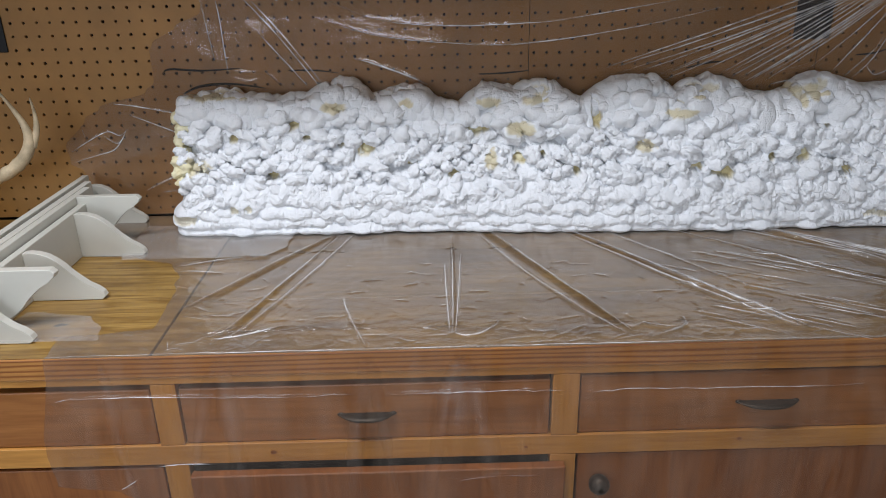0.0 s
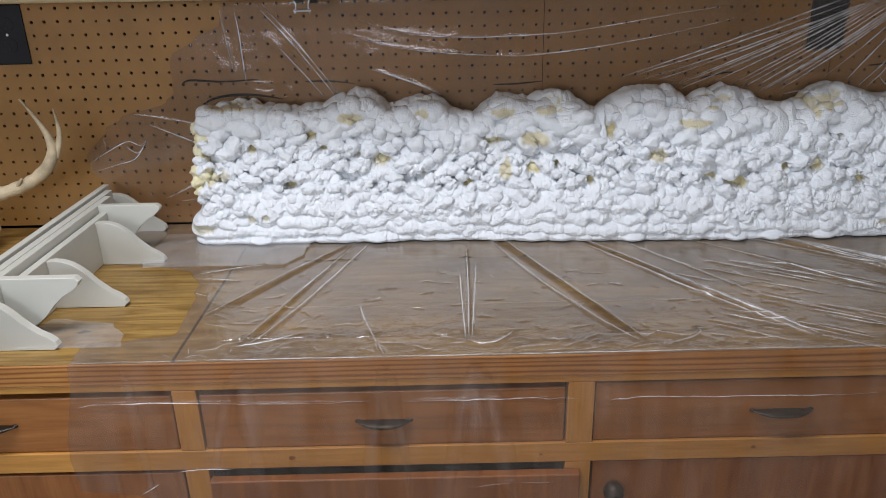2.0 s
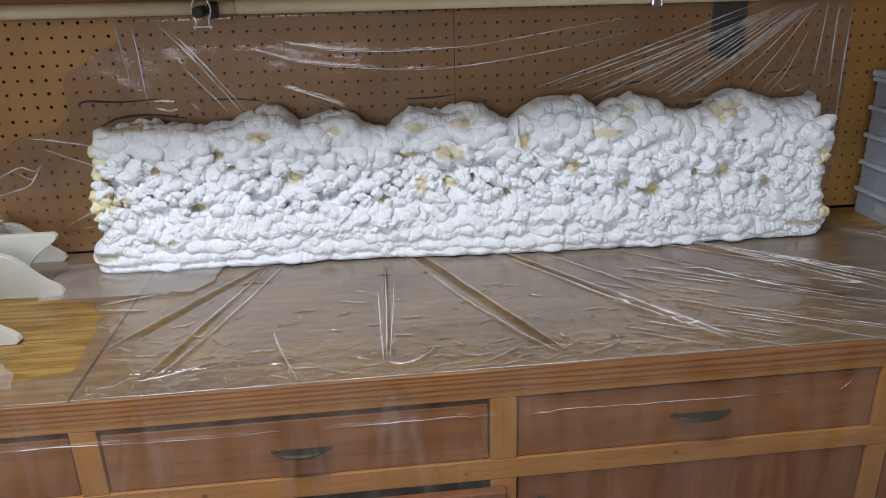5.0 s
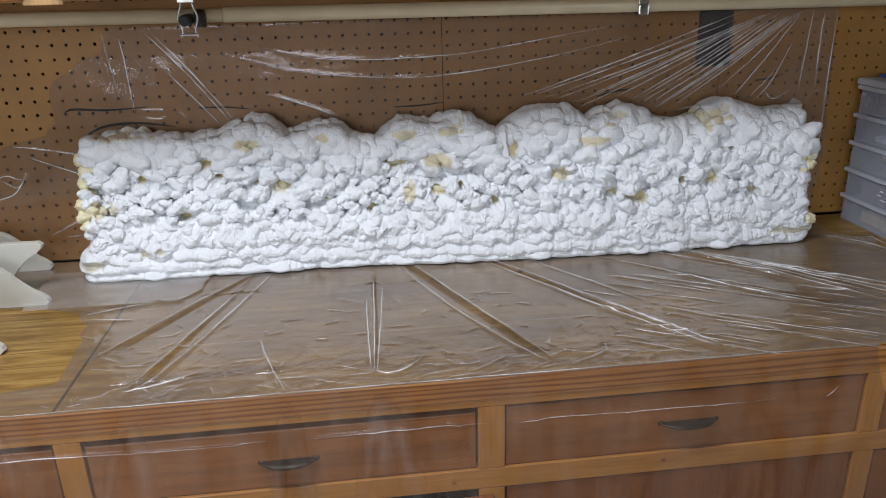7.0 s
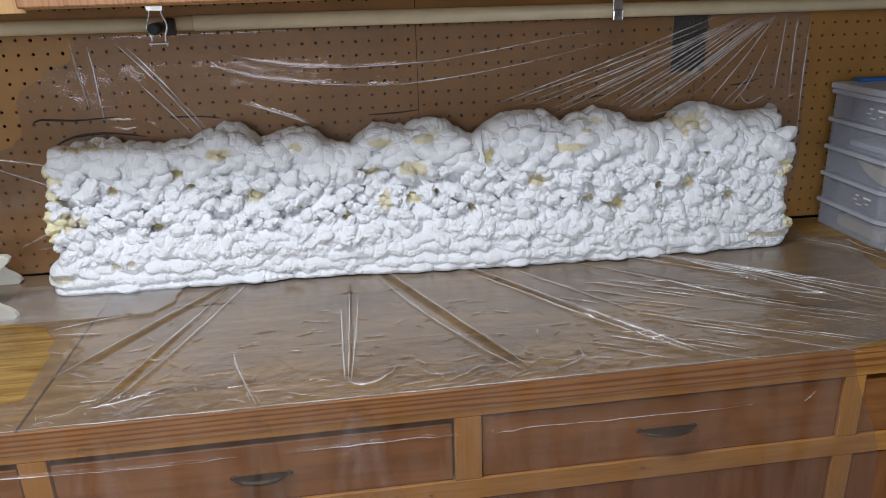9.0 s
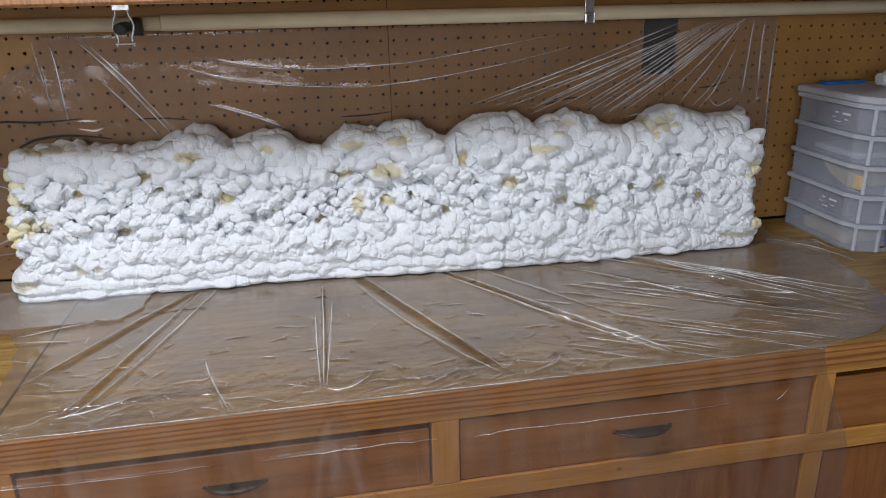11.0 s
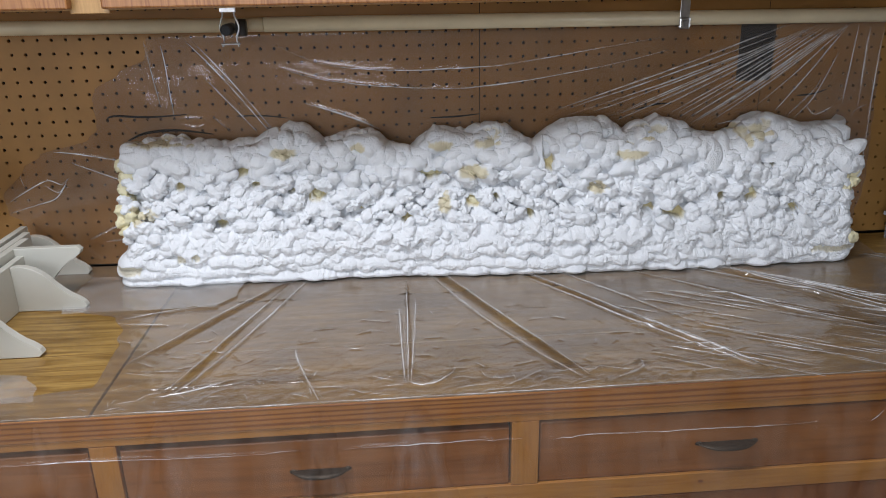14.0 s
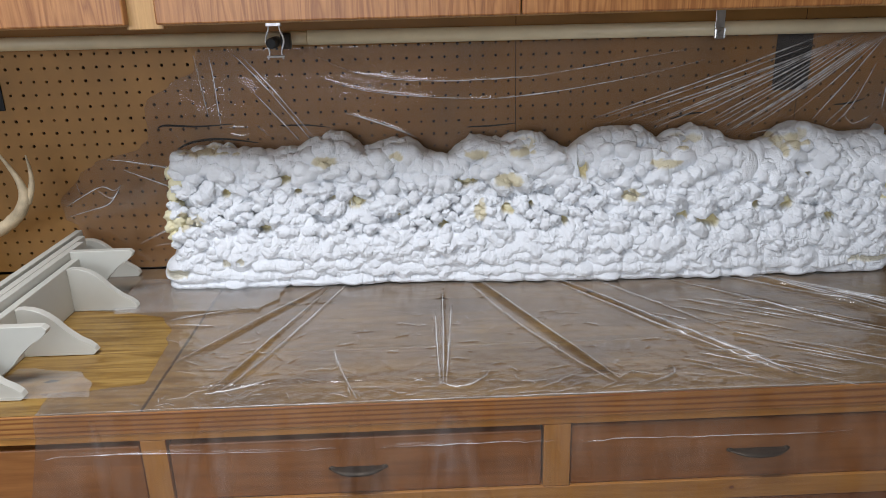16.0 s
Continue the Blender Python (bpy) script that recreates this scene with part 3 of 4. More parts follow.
class Heap:
    """Collects lumps of foam into one mesh."""

    def __init__(self):
        self.v, self.f = [], []

    def skin(self, rings, sides):
        base = len(self.v) - rings * sides
        for i in range(rings - 1):
            for k in range(sides):
                k2 = (k + 1) % sides
                self.f.append((base + i * sides + k, base + i * sides + k2, base + (i + 1) * sides + k2, base + (i + 1) * sides + k))
        self.f.append(tuple(base + k for k in range(sides))[::-1])
        self.f.append(tuple(base + (rings - 1) * sides + k for k in range(sides)))

    def lump(self, c, rx, ry, rz, knobby=1.0, rings=20, sides=28):
        """A knob of foam, like a floret."""
        c = Vector(c)
        seed = Vector((random.uniform(0, 90), random.uniform(0, 90), random.uniform(0, 90)))
        turn = Euler((random.uniform(-0.4, 0.4), random.uniform(-0.7, 0.7), random.uniform(-0.4, 0.4))).to_matrix()
        for i in range(rings):
            f = math.pi * (i + 0.35) / (rings - 0.3)
            for k in range(sides):
                t = 2 * math.pi * k / sides
                w = Vector((math.cos(f), math.sin(f) * math.cos(t), math.sin(f) * math.sin(t)))
                q = c + turn @ Vector((w.x * rx, w.y * ry, w.z * rz))
                rad = (rx + rz) / 2
                r = knobby * (0.42 * rad * (abs(noise.noise(q * 48 + seed)) - 0.22) + 0.26 * rad * (abs(noise.noise(q * 105 + seed)) - 0.2) + 0.0034 * (abs(noise.noise(q * 210)) - 0.2) + 0.0020 * noise.noise(q * 420))
                self.v.append(q + (turn @ w) * r)
        self.skin(rings, sides)

    def done(self, name, material, parent, label):
        co = np.array([tuple(p) for p in self.v])
        co[:, 2] = np.maximum(co[:, 2], TOP + 0.0035)
        co[:, 1] = np.minimum(co[:, 1], WY - 0.016)
        me = bpy.data.meshes.new(name)
        me.from_pydata(co.tolist(), [], self.f)
        me.attributes.new("bare", "FLOAT", "POINT").data.foreach_set("value", thinness(co[:, 0], co[:, 2], SPARSE, 0.75).astype(np.float32))
        return mesh_part(name, me, material, parent, label, True)


class Face:
    """The painted face as one draped skin over x and s, the way up the face and over the crest, with lobes standing on it."""

    def __init__(self, cols, rise, over):
        self.x = np.linspace(-0.538, 0.890, cols)[None, :] + np.zeros((rise + over, 1))
        cx, cz = [p[0] for p in CREST], [p[1] for p in CREST]
        self.crest = np.interp(self.x, cx, cz) - 0.050
        up = np.linspace(0, 1, rise)[:, None]
        turn = np.linspace(0, 1, over + 1)[1:, None] * 2.7
        self.angle = np.vstack([np.zeros((rise, 1)), turn]) + np.zeros((1, cols))
        self.s = np.vstack([TOP + (self.crest[:rise] - TOP) * up, self.crest[rise:] + 0.028 * turn])
        self.rise = rise
        self.d = np.zeros_like(self.x)

    def window(self, x0, x1):
        a, b = np.searchsorted(self.x[0], (x0, x1))
        return slice(max(0, a - 1), b + 1)

    def lobe(self, x, s, rx, rs, tall, lift, turn=0.0):
        w = self.window(x - max(rx, rs), x + max(rx, rs))
        u, v = self.x[:, w] - x, self.s[:, w] - s
        p = (u * math.cos(turn) + v * math.sin(turn)) / rx
        q = (v * math.cos(turn) - u * math.sin(turn)) / rs
        rho = p * p + q * q
        self.d[:, w] = np.maximum(self.d[:, w], np.where(rho < 1, lift + tall * np.sqrt(np.maximum(0, 1 - rho)), 0))

    def rope(self, path, radius, tall, lift, swell=0.15):
        """A squeezed-out bead of foam along a path, swelling and pinching."""
        pts = [Vector((a, b, 0)) for a, b in path]
        n = max(5, int(sum((b - a).length for a, b in zip(pts, pts[1:])) / (radius * 0.22)))
        seed = random.uniform(0, 99)
        for i, p in enumerate(spline(pts, n)):
            r = radius * (1 + swell * noise.noise((i * 0.16, seed, 0)) + 0.6 * swell * noise.noise((i * 0.5, seed, 3)))
            self.lobe(p.x, p.y, r, r, tall * r / radius, lift)


bank = thing("foam_bank", (0.18, 1.24, TOP), "long white-painted spray foam bank with bare yellow patches", "foam prop")
random.seed(11)
face = Face(1240, 205, 62)
# two long beads and broken ones lying along the foot
for row, (z, rad, x, span) in enumerate(((0.9135, 0.0145, -0.522, (0.12, 0.36)), (0.938, 0.0135, -0.528, (0.04, 0.20)), (0.958, 0.0130, -0.520, (0.015, 0.09)), (0.977, 0.0140, -0.512, (0.01, 0.05)), (0.994, 0.0140, -0.506, (0.01, 0.04)))):
    while x < 0.862:
        e = min(x + random.uniform(*span), 0.872)
        wob = 0.001 + 0.0032 * row
        face.rope([(x + (e - x) * u / 4, z + random.uniform(-wob, wob)) for u in range(5)], rad * random.uniform(0.9, 1.15), 0.017 + 0.001 * row, random.uniform(0.003, 0.009 + 0.002 * row), 0.3)
        x = e + random.uniform(0.0, 0.014)
for x in (-0.17, 0.135, 0.53, 0.70, -0.40, 0.33, 0.60):
    face.lobe(x, 0.916, 0.028, 0.019, 0.022, 0.010)
for i in range(130):
    r = random.uniform(0.007, 0.013)
    face.lobe(random.uniform(-0.515, 0.865), random.uniform(0.922, 0.985), r * random.uniform(1.0, 1.9), r, r, random.uniform(0.008, 0.014), random.uniform(-0.5, 0.5))
# florets and curls over the middle, coarser towards the east end
for i in range(560):
    x = random.uniform(-0.505, 0.862)
    z = random.uniform(0.972, 1.118)
    big = 1 + 0.45 * ease(0.25, 0.6, x)
    r = random.uniform(0.008, 0.0155) * big
    if random.random() < 0.24:
        ang, bend, l = random.uniform(-1.4, 1.4), random.uniform(-1.8, 1.8), random.uniform(0.02, 0.055) * big
        path, px, pz = [], x, z
        for u in range(5):
            path.append((px, pz))
            px, pz = px + l / 4 * math.cos(ang + bend * u / 4), pz + l / 4 * math.sin(ang + bend * u / 4)
        face.rope(path, r * 0.75, r * 1.15, random.uniform(0.002, 0.012), 0.3)
    else:
        face.lobe(x, z, r * random.uniform(0.9, 1.6), r * random.uniform(0.8, 1.15), r * random.uniform(0.9, 1.4), random.uniform(0.0, 0.013), random.uniform(-0.7, 0.7))
# fat smooth lobes below the crest
for i in range(330):
    x = random.uniform(-0.50, 0.86)
    top = np.interp(x, [p[0] for p in CREST], [p[1] for p in CREST])
    z = random.uniform(1.085, top + 0.010)
    r = random.uniform(0.009, 0.021)
    if random.random() < 0.35:
        l, ang = random.uniform(0.04, 0.10), random.uniform(-0.5, 0.5)
        face.rope([(x + l * u / 4 * math.cos(ang), z + l * u / 4 * math.sin(ang) + random.uniform(-0.006, 0.006)) for u in range(5)], r * 0.75, r * 0.95, random.uniform(0.001, 0.009), 0.3)
    else:
        face.lobe(x, z, r * random.uniform(1.0, 1.5), r * random.uniform(0.75, 1.05), r * 1.0, random.uniform(0.0, 0.009), random.uniform(-0.5, 0.5))
# lay the lobes on the skin
X, S, D = face.x, face.s, face.d
warp_x = X + 0.005 * grain.soft(X * 70, S * 70, 0) + 0.0009 * grain.soft(X * 260, S * 260, 2)
warp_s = S + 0.005 * grain.soft(X * 70 + 40, S * 70, 1) + 0.0009 * grain.soft(X * 260, S * 260 + 70, 3)
D = 0.8 * D + 0.05 * (np.roll(D, 1, 0) + np.roll(D, -1, 0) + np.roll(D, 1, 1) + np.roll(D, -1, 1))
crumple = np.clip((S - 0.955) / 0.03, 0, 1) * np.clip((1.135 - S) / 0.045, 0, 1)
patchy = np.clip(0.5 + 1.8 * grain.soft(X * 17, S * 22, 1) + 0.8 * grain.soft(X * 45, S * 45, 3), 0, 1)
rough_part = 0.24 + 0.86 * crumple * patchy
D = D + rough_part * (0.0070 * (grain.domes(warp_x * 62, warp_s * 68) - 0.5) + 0.0070 * (grain.domes(warp_x * 125 + 30, warp_s * 130) - 0.5))
D = D + (0.35 + 0.65 * np.clip(rough_part, 0, 1)) * 0.0030 * (grain.domes(warp_x * 235 + 9, warp_s * 235 + 60) - 0.5)
bare = np.zeros_like(D)
edge_x = 0.9 * grain.soft(X * 75, S * 75, 2) + 0.5 * grain.soft(X * 210, S * 210, 0)
for spots, depth, bareness in ((HOLLOWS, 0.85, 1.0), (SPARSE, 0.25, 0.55)):
    for x, z, rx, rz in spots:
        w = face.window(x - 2.2 * rx, x + 2.2 * rx)
        rho = np.hypot((X[:, w] - x) / rx, (S[:, w] - z) / rz) + edge_x[:, w]
        inside = np.clip((1.45 - rho) / 0.55, 0, 1)
        D[:, w] *= 1 - depth * inside
        bare[:, w] = np.maximum(bare[:, w], bareness * np.clip((1.3 - rho) / 0.3, 0, 1))
foot = np.clip((S - TOP) / 0.02, 0, 1)
front = np.vectorize(foam_front)(X[0], 1.0)[None, :] - 0.030 + 0.05 * (lambda t: t * t * (3 - 2 * t))(np.clip((np.minimum(S, face.crest) - 0.93) / 0.27, 0, 1))
ends = np.maximum(np.clip((-0.512 - X) / 0.026, 0, 1), np.clip((X - 0.862) / 0.028, 0, 1))
away = 0.075 * (1 - np.sqrt(1 - np.minimum(1, ends) ** 2 * 0.995)) + 0.008 * (1 - foot)
NX = np.where(X < 0.2, -1, 1) * ends * 0.75
NY, NZ = -np.cos(face.angle) * (1 - 0.5 * ends), np.sin(face.angle)
lean = 0.024 * np.clip((S - 0.955) / 0.05, 0, 1) * np.clip((-0.40 - X) / 0.13, 0, 1)
PX = X + lean + NX * D
PY = front + 0.038 - 0.007 * (1 - np.clip((S - 0.92) / 0.08, 0, 1)) + away + 0.030 * (1 - np.cos(face.angle)) + NY * D
PZ = np.minimum(S, face.crest) + 0.028 * np.sin(face.angle) + NZ * D - 0.30 * D * foot * np.cos(face.angle) * (face.angle == 0)
PZ, PY = np.maximum(PZ, TOP + 0.0035), np.minimum(PY, WY - 0.016)
rows, cols = X.shape
skin = np.arange(rows * cols).reshape(rows, cols)
quads = np.stack([skin[:-1, :-1], skin[:-1, 1:], skin[1:, 1:], skin[1:, :-1]], -1).reshape(-1, 4)
me = bpy.data.meshes.new("painted_face")
me.from_pydata(np.stack([PX, PY, PZ], -1).reshape(-1, 3).tolist(), [], quads.tolist())
me.attributes.new("bare", "FLOAT", "POINT").data.foreach_set("value", bare.ravel().astype(np.float32))
mesh_part("painted_face", me, M_WHITE, bank, "white-painted lumpy foam skin", True)

# florets standing on the skin, and fat knobs along the crest
def clear_of(x, z, r):
    return all(((x - a) / (rx + 0.75 * r)) ** 2 + ((z - b) / (rz + 0.75 * r)) ** 2 > 1 for a, b, rx, rz in HOLLOWS)


CX, CZ = [p[0] for p in CREST], [p[1] for p in CREST]
florets, knobs = Heap(), Heap()
for z0, z1, count, r0, r1 in ((0.945, 0.99, 50, 0.006, 0.011), (0.975, 1.02, 120, 0.007, 0.014), (1.01, 1.06, 175, 0.0065, 0.0125), (1.05, 1.10, 165, 0.0065, 0.0135), (1.09, 1.135, 75, 0.009, 0.018)):
    for i in range(count):
        x, z = -0.512 + (i + random.uniform(0, 1)) / count * 1.382, random.uniform(z0, z1)
        r = random.uniform(r0, r1) * (1 + 0.3 * ease(0.3, 0.6, x))
        if clear_of(x, z, r):
            florets.lump((x, foam_front(x, z) - random.uniform(0.002, 0.011), z), r * random.uniform(0.9, 1.7), r * 0.95, r * random.uniform(0.8, 1.15), random.uniform(0.7, 1.0) * (1 + 0.55 * ease(0.985, 1.02, z) * ease(1.12, 1.09, z)))
x = CX[0] + 0.004
while x < CX[-1] - 0.008:
    z = min(np.interp(x + dx, CX, CZ) + abs(dx) * 0.4 for dx in (-0.010, -0.005, 0, 0.005, 0.010))
    r = random.uniform(0.014, 0.023)
    knobs.lump((x, 1.237 + random.uniform(-0.008, 0.005), z - 0.006 - r * 0.96), r * random.uniform(1.0, 1.3), r * 1.1, r, 0.5)
    knobs.lump((x + 0.005, 1.265, z - r - 0.004), r * 1.1, r * 1.2, r, 0.3)
    x += r * random.uniform(0.55, 0.95)
for i in range(90):
    x = random.uniform(CX[0] + 0.01, CX[-1] - 0.015)
    z = np.interp(x, CX, CZ) - random.uniform(0.030, 0.062)
    r = random.uniform(0.010, 0.021)
    if clear_of(x, z, r):
        knobs.lump((x, foam_front(x, z) - random.uniform(0.0, 0.008), z), r * random.uniform(1.0, 1.9), r * 0.9, r * 0.9, 0.55)
tagged(florets.done("floret_layer", M_WHITE, bank, "white-painted crumbly foam florets"), kind="stuff")
tagged(knobs.done("crest_layer", M_WHITE, bank, "smoother white-painted foam crest"), kind="stuff")

# bare ends and knobs down in the hollows
for side, x, spots in ((-1, -0.503, (1.148, 1.10, 0.985, 0.962)), (1, 0.850, (1.142, 1.125, 1.015, 0.99, 0.972))):
    for z in spots:
        r = random.uniform(0.016, 0.020)
        end = Heap()
        end.lump((x - side * 0.006, 1.236, z + random.uniform(-0.006, 0.006)), r, r, r, 0.6)
        end.lump((x, 1.262, z), r, r * 1.4, r, 0.6)
        end.done("end_lump", M_WHITE, bank, "")
ENDS = (((-0.510, 1.066), (-0.517, 1.048), (-0.520, 1.026), (-0.505, 1.036), (-0.514, 1.008)), ((-0.512, 1.128), (-0.508, 1.105), (-0.512, 1.088)),
        ((0.864, 1.112), (0.876, 1.096), (0.882, 1.078), (0.864, 1.072), (0.882, 1.058), (0.866, 1.050)), ((0.880, 0.951), (0.862, 0.948)))
for spots in ENDS:
    for x, z in spots:
        pile = Heap()
        r = random.uniform(0.012, 0.016)
        pile.lump((x, foam_front(x, z) + (0.0 if x > 0 else 0.006), z), r, r, r * 0.9, 1.3)
        pile.lump((x + 0.004, foam_front(x, z) + 0.045, z + 0.003), r, r * 1.5, r, 0.8)
        pile.done("bare_lump", M_YELLOW, bank, "bare pale yellow foam")
for x, z, rx, rz in HOLLOWS:
    if rx < 0.013:
        continue
    for i in range(3):
        knob = Heap()
        r = random.uniform(0.006, 0.009)
        knob.lump((x + random.uniform(-0.6, 0.6) * rx, foam_front(x, z) + 0.003 + 0.012, z - 0.004 + random.uniform(-0.4, 0.4) * rz), r * 1.2, r, r, 0.8, 14, 18)
        knob.done("bare_lump", M_YELLOW, bank, "bare pale yellow foam")

# ---- the plastic sheet ----
def lerp_table(table, v):
    if v <= table[0][0]:
        return table[0][1]
    for (a, x), (b, y) in zip(table, table[1:]):
        if v <= b:
            return x + (y - x) * ease(a, b, v)
    return table[-1][1]


def ridge_field(us, vs, ridges):
    """Height of sharp folds along polylines, over arrays of u and v."""
    h = np.zeros_like(us)
    for pts, height, width in ridges:
        best = np.full_like(us, 1e9)
        along = np.zeros_like(us)
        n = len(pts) - 1
        for i, ((ax, ay), (bx, by)) in enumerate(zip(pts, pts[1:])):
            dx, dy = bx - ax, by - ay
            t = np.clip(((us - ax) * dx + (vs - ay) * dy) / (dx * dx + dy * dy), 0, 1)
            d = np.hypot(us - ax - t * dx, vs - ay - t * dy)
            near = d < best
            along = np.where(near, (i + t) / n, along)
            best = np.minimum(best, d)
        fade = 0.25 + 0.75 * np.sin(np.pi * np.clip(along * 0.9 + 0.06, 0, 1))
        h += height * fade * np.exp(-np.abs(best / (0.75 * width)) ** 1.25)
    return h


def film(name, levels, cols, left, right, height, place, ridges, parent, material, fold=1.0, bands=()):
    rows = len(levels)
    us, vs = np.zeros((rows, cols)), np.zeros((rows, cols))
    for j, v in enumerate(levels):
        a, b = lerp_table(left, v), lerp_table(right, v)
        ja = 0.004 * noise.noise((v * 40, 3.1, 0))
        us[j] = np.linspace(a + ja, b + ja, cols)
        vs[j] = v
    h = ridge_field(us, vs, ridges) * fold
    verts = []
    for j in range(rows):
        for i in range(cols):
            u, v = us[j, i], vs[j, i]
            verts.append(place(u, v, height(u, v) + h[j, i]))
    faces = [(j * cols + i, j * cols + i + 1, (j + 1) * cols + i + 1, (j + 1) * cols + i) for j in range(rows - 1) for i in range(cols - 1)]
    me = bpy.data.meshes.new(name)
    me.from_pydata(verts, [], faces)
    # mask that takes the sheen off the sheet along the bands
    sheen_mask = np.zeros((rows, cols))
    for (ax, ay), (bx, by), w0, w1 in bands:
        t = np.clip(((us - ax) * (bx - ax) + (vs - ay) * (by - ay)) / ((bx - ax) ** 2 + (by - ay) ** 2), 0, 1)
        off = np.hypot(us - ax - t * (bx - ax), vs - ay - t * (by - ay)) / (w0 + (w1 - w0) * t)
        sheen_mask = np.maximum(sheen_mask, np.exp(-off ** 4) * np.clip(8 * (1 - t), 0, 1) * np.clip(8 * t + 0.4, 0, 1))
    me.attributes.new("sheen_mask", "FLOAT", "POINT").data.foreach_set("value", sheen_mask.ravel().astype(np.float32))
    ob = mesh_part(name, me, material, parent, "", True)
    ob.visible_shadow = False
    return ob


def glint_strip(runs, ridges, height, place, fold, parent, name, lift=0.0007):
    """Narrow strips of doubled sheet on the folds, their white highlight painted in and fading at the edges; each run
    is (points, width, strength).
    """
    verts, faces, fades = [], [], []
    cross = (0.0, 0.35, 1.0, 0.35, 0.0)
    for pts, width, strength in runs:
        length = sum(math.hypot(b[0] - a[0], b[1] - a[1]) for a, b in zip(pts, pts[1:]))
        n = max(8, int(length / 0.004))
        path = spline([(u, v, 0) for u, v in pts], n)
        seed = random.uniform(0, 50)
        us, vs = np.zeros((n, 5)), np.zeros((n, 5))
        for i, p in enumerate(path):
            d = (path[min(i + 1, n - 1)] - path[max(i - 1, 0)]).normalized()
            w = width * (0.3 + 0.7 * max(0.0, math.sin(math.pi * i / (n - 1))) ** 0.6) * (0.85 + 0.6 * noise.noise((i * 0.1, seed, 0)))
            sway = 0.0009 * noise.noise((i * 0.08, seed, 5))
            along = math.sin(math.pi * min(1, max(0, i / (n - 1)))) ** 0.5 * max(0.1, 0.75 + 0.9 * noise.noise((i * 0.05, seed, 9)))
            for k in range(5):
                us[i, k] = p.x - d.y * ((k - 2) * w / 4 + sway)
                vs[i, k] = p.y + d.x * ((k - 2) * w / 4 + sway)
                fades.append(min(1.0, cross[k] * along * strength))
        h = ridge_field(us, vs, ridges) * fold
        base = len(verts)
        for i in range(n):
            for k in range(5):
                verts.append(place(us[i, k], vs[i, k], height(us[i, k], vs[i, k]) + h[i, k] + lift + 0.0006 * cross[k]))
        faces += [(base + 5 * i + k, base + 5 * i + k + 1, base + 5 * i + k + 6, base + 5 * i + k + 5) for i in range(n - 1) for k in range(4)]
    me = bpy.data.meshes.new(name)
    me.from_pydata(verts, [], faces)
    me.attributes.new("sheen_mask", "FLOAT", "POINT").data.foreach_set("value", fades)
    ob = mesh_part(name, me, M_FOLD_GLINT, parent, "", True)
    ob.visible_shadow = False
    return ob


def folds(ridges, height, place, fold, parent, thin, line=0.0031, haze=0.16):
    """Painted highlights: a strip for every long fold, a wide faint one and a thin bright one; the short crinkles share
    one.
    """
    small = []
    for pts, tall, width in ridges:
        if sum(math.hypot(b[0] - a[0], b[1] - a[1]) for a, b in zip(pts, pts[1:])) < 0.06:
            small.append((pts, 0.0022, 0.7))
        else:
            glint_strip([(pts, 2.4 * thin * width, haze), (pts, line, 1.3)], ridges, height, place, fold, parent, "fold")
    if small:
        tagged(glint_strip(small, ridges, height, place, fold, parent, "crinkle_glint_patch"), kind="stuff")


sheet = thing("plastic_sheet", (0.1, 1.0, TOP), "clear wrinkled plastic sheet draped over wall and bench", "plastic sheet")
WL = [(0.905, -0.70), (1.005, -0.752), (1.02, -0.776), (1.055, -0.778), (1.113, -0.732), (1.135, -0.694), (1.165, -0.60), (1.185, -0.578), (1.24, -0.580), (1.257, -0.571), (1.288, -0.522), (1.314, -0.468), (1.352, -0.461)]
WR = [(0.905, 0.985), (1.03, 1.003), (1.15, 0.996), (1.25, 0.992), (1.352, 0.984)]
wall_ridges = [
    ([(-0.226, 1.334), (-0.149, 1.299), (-0.06, 1.284), (0.039, 1.279), (0.13, 1.281), (0.22, 1.286), (0.377, 1.308), (0.523, 1.329)], 0.006, 0.0032),
    ([(-0.22, 1.290), (-0.14, 1.266), (-0.041, 1.252), (0.095, 1.242), (0.22, 1.249), (0.4, 1.275), (0.548, 1.306)], 0.006, 0.0032),
    ([(-0.179, 1.222), (-0.10, 1.196), (-0.033, 1.166)], 0.008, 0.006),
    ([(-0.16, 1.218), (-0.05, 1.178)], 0.006, 0.003),
    ([(-0.466, 1.345), (-0.462, 1.30), (-0.452, 1.22)], 0.005, 0.004),
    ([(-0.436, 1.34), (-0.43, 1.20)], 0.005, 0.003),
    ([(-0.390, 1.345), (-0.32, 1.262), (-0.245, 1.160)], 0.006, 0.003),
    ([(-0.378, 1.345), (-0.31, 1.262), (-0.235, 1.160)], 0.004, 0.002),
    ([(-0.365, 1.278), (-0.274, 1.168)], 0.005, 0.003),
    ([(-0.535, 1.206), (-0.504, 1.160)], 0.006, 0.002),
]
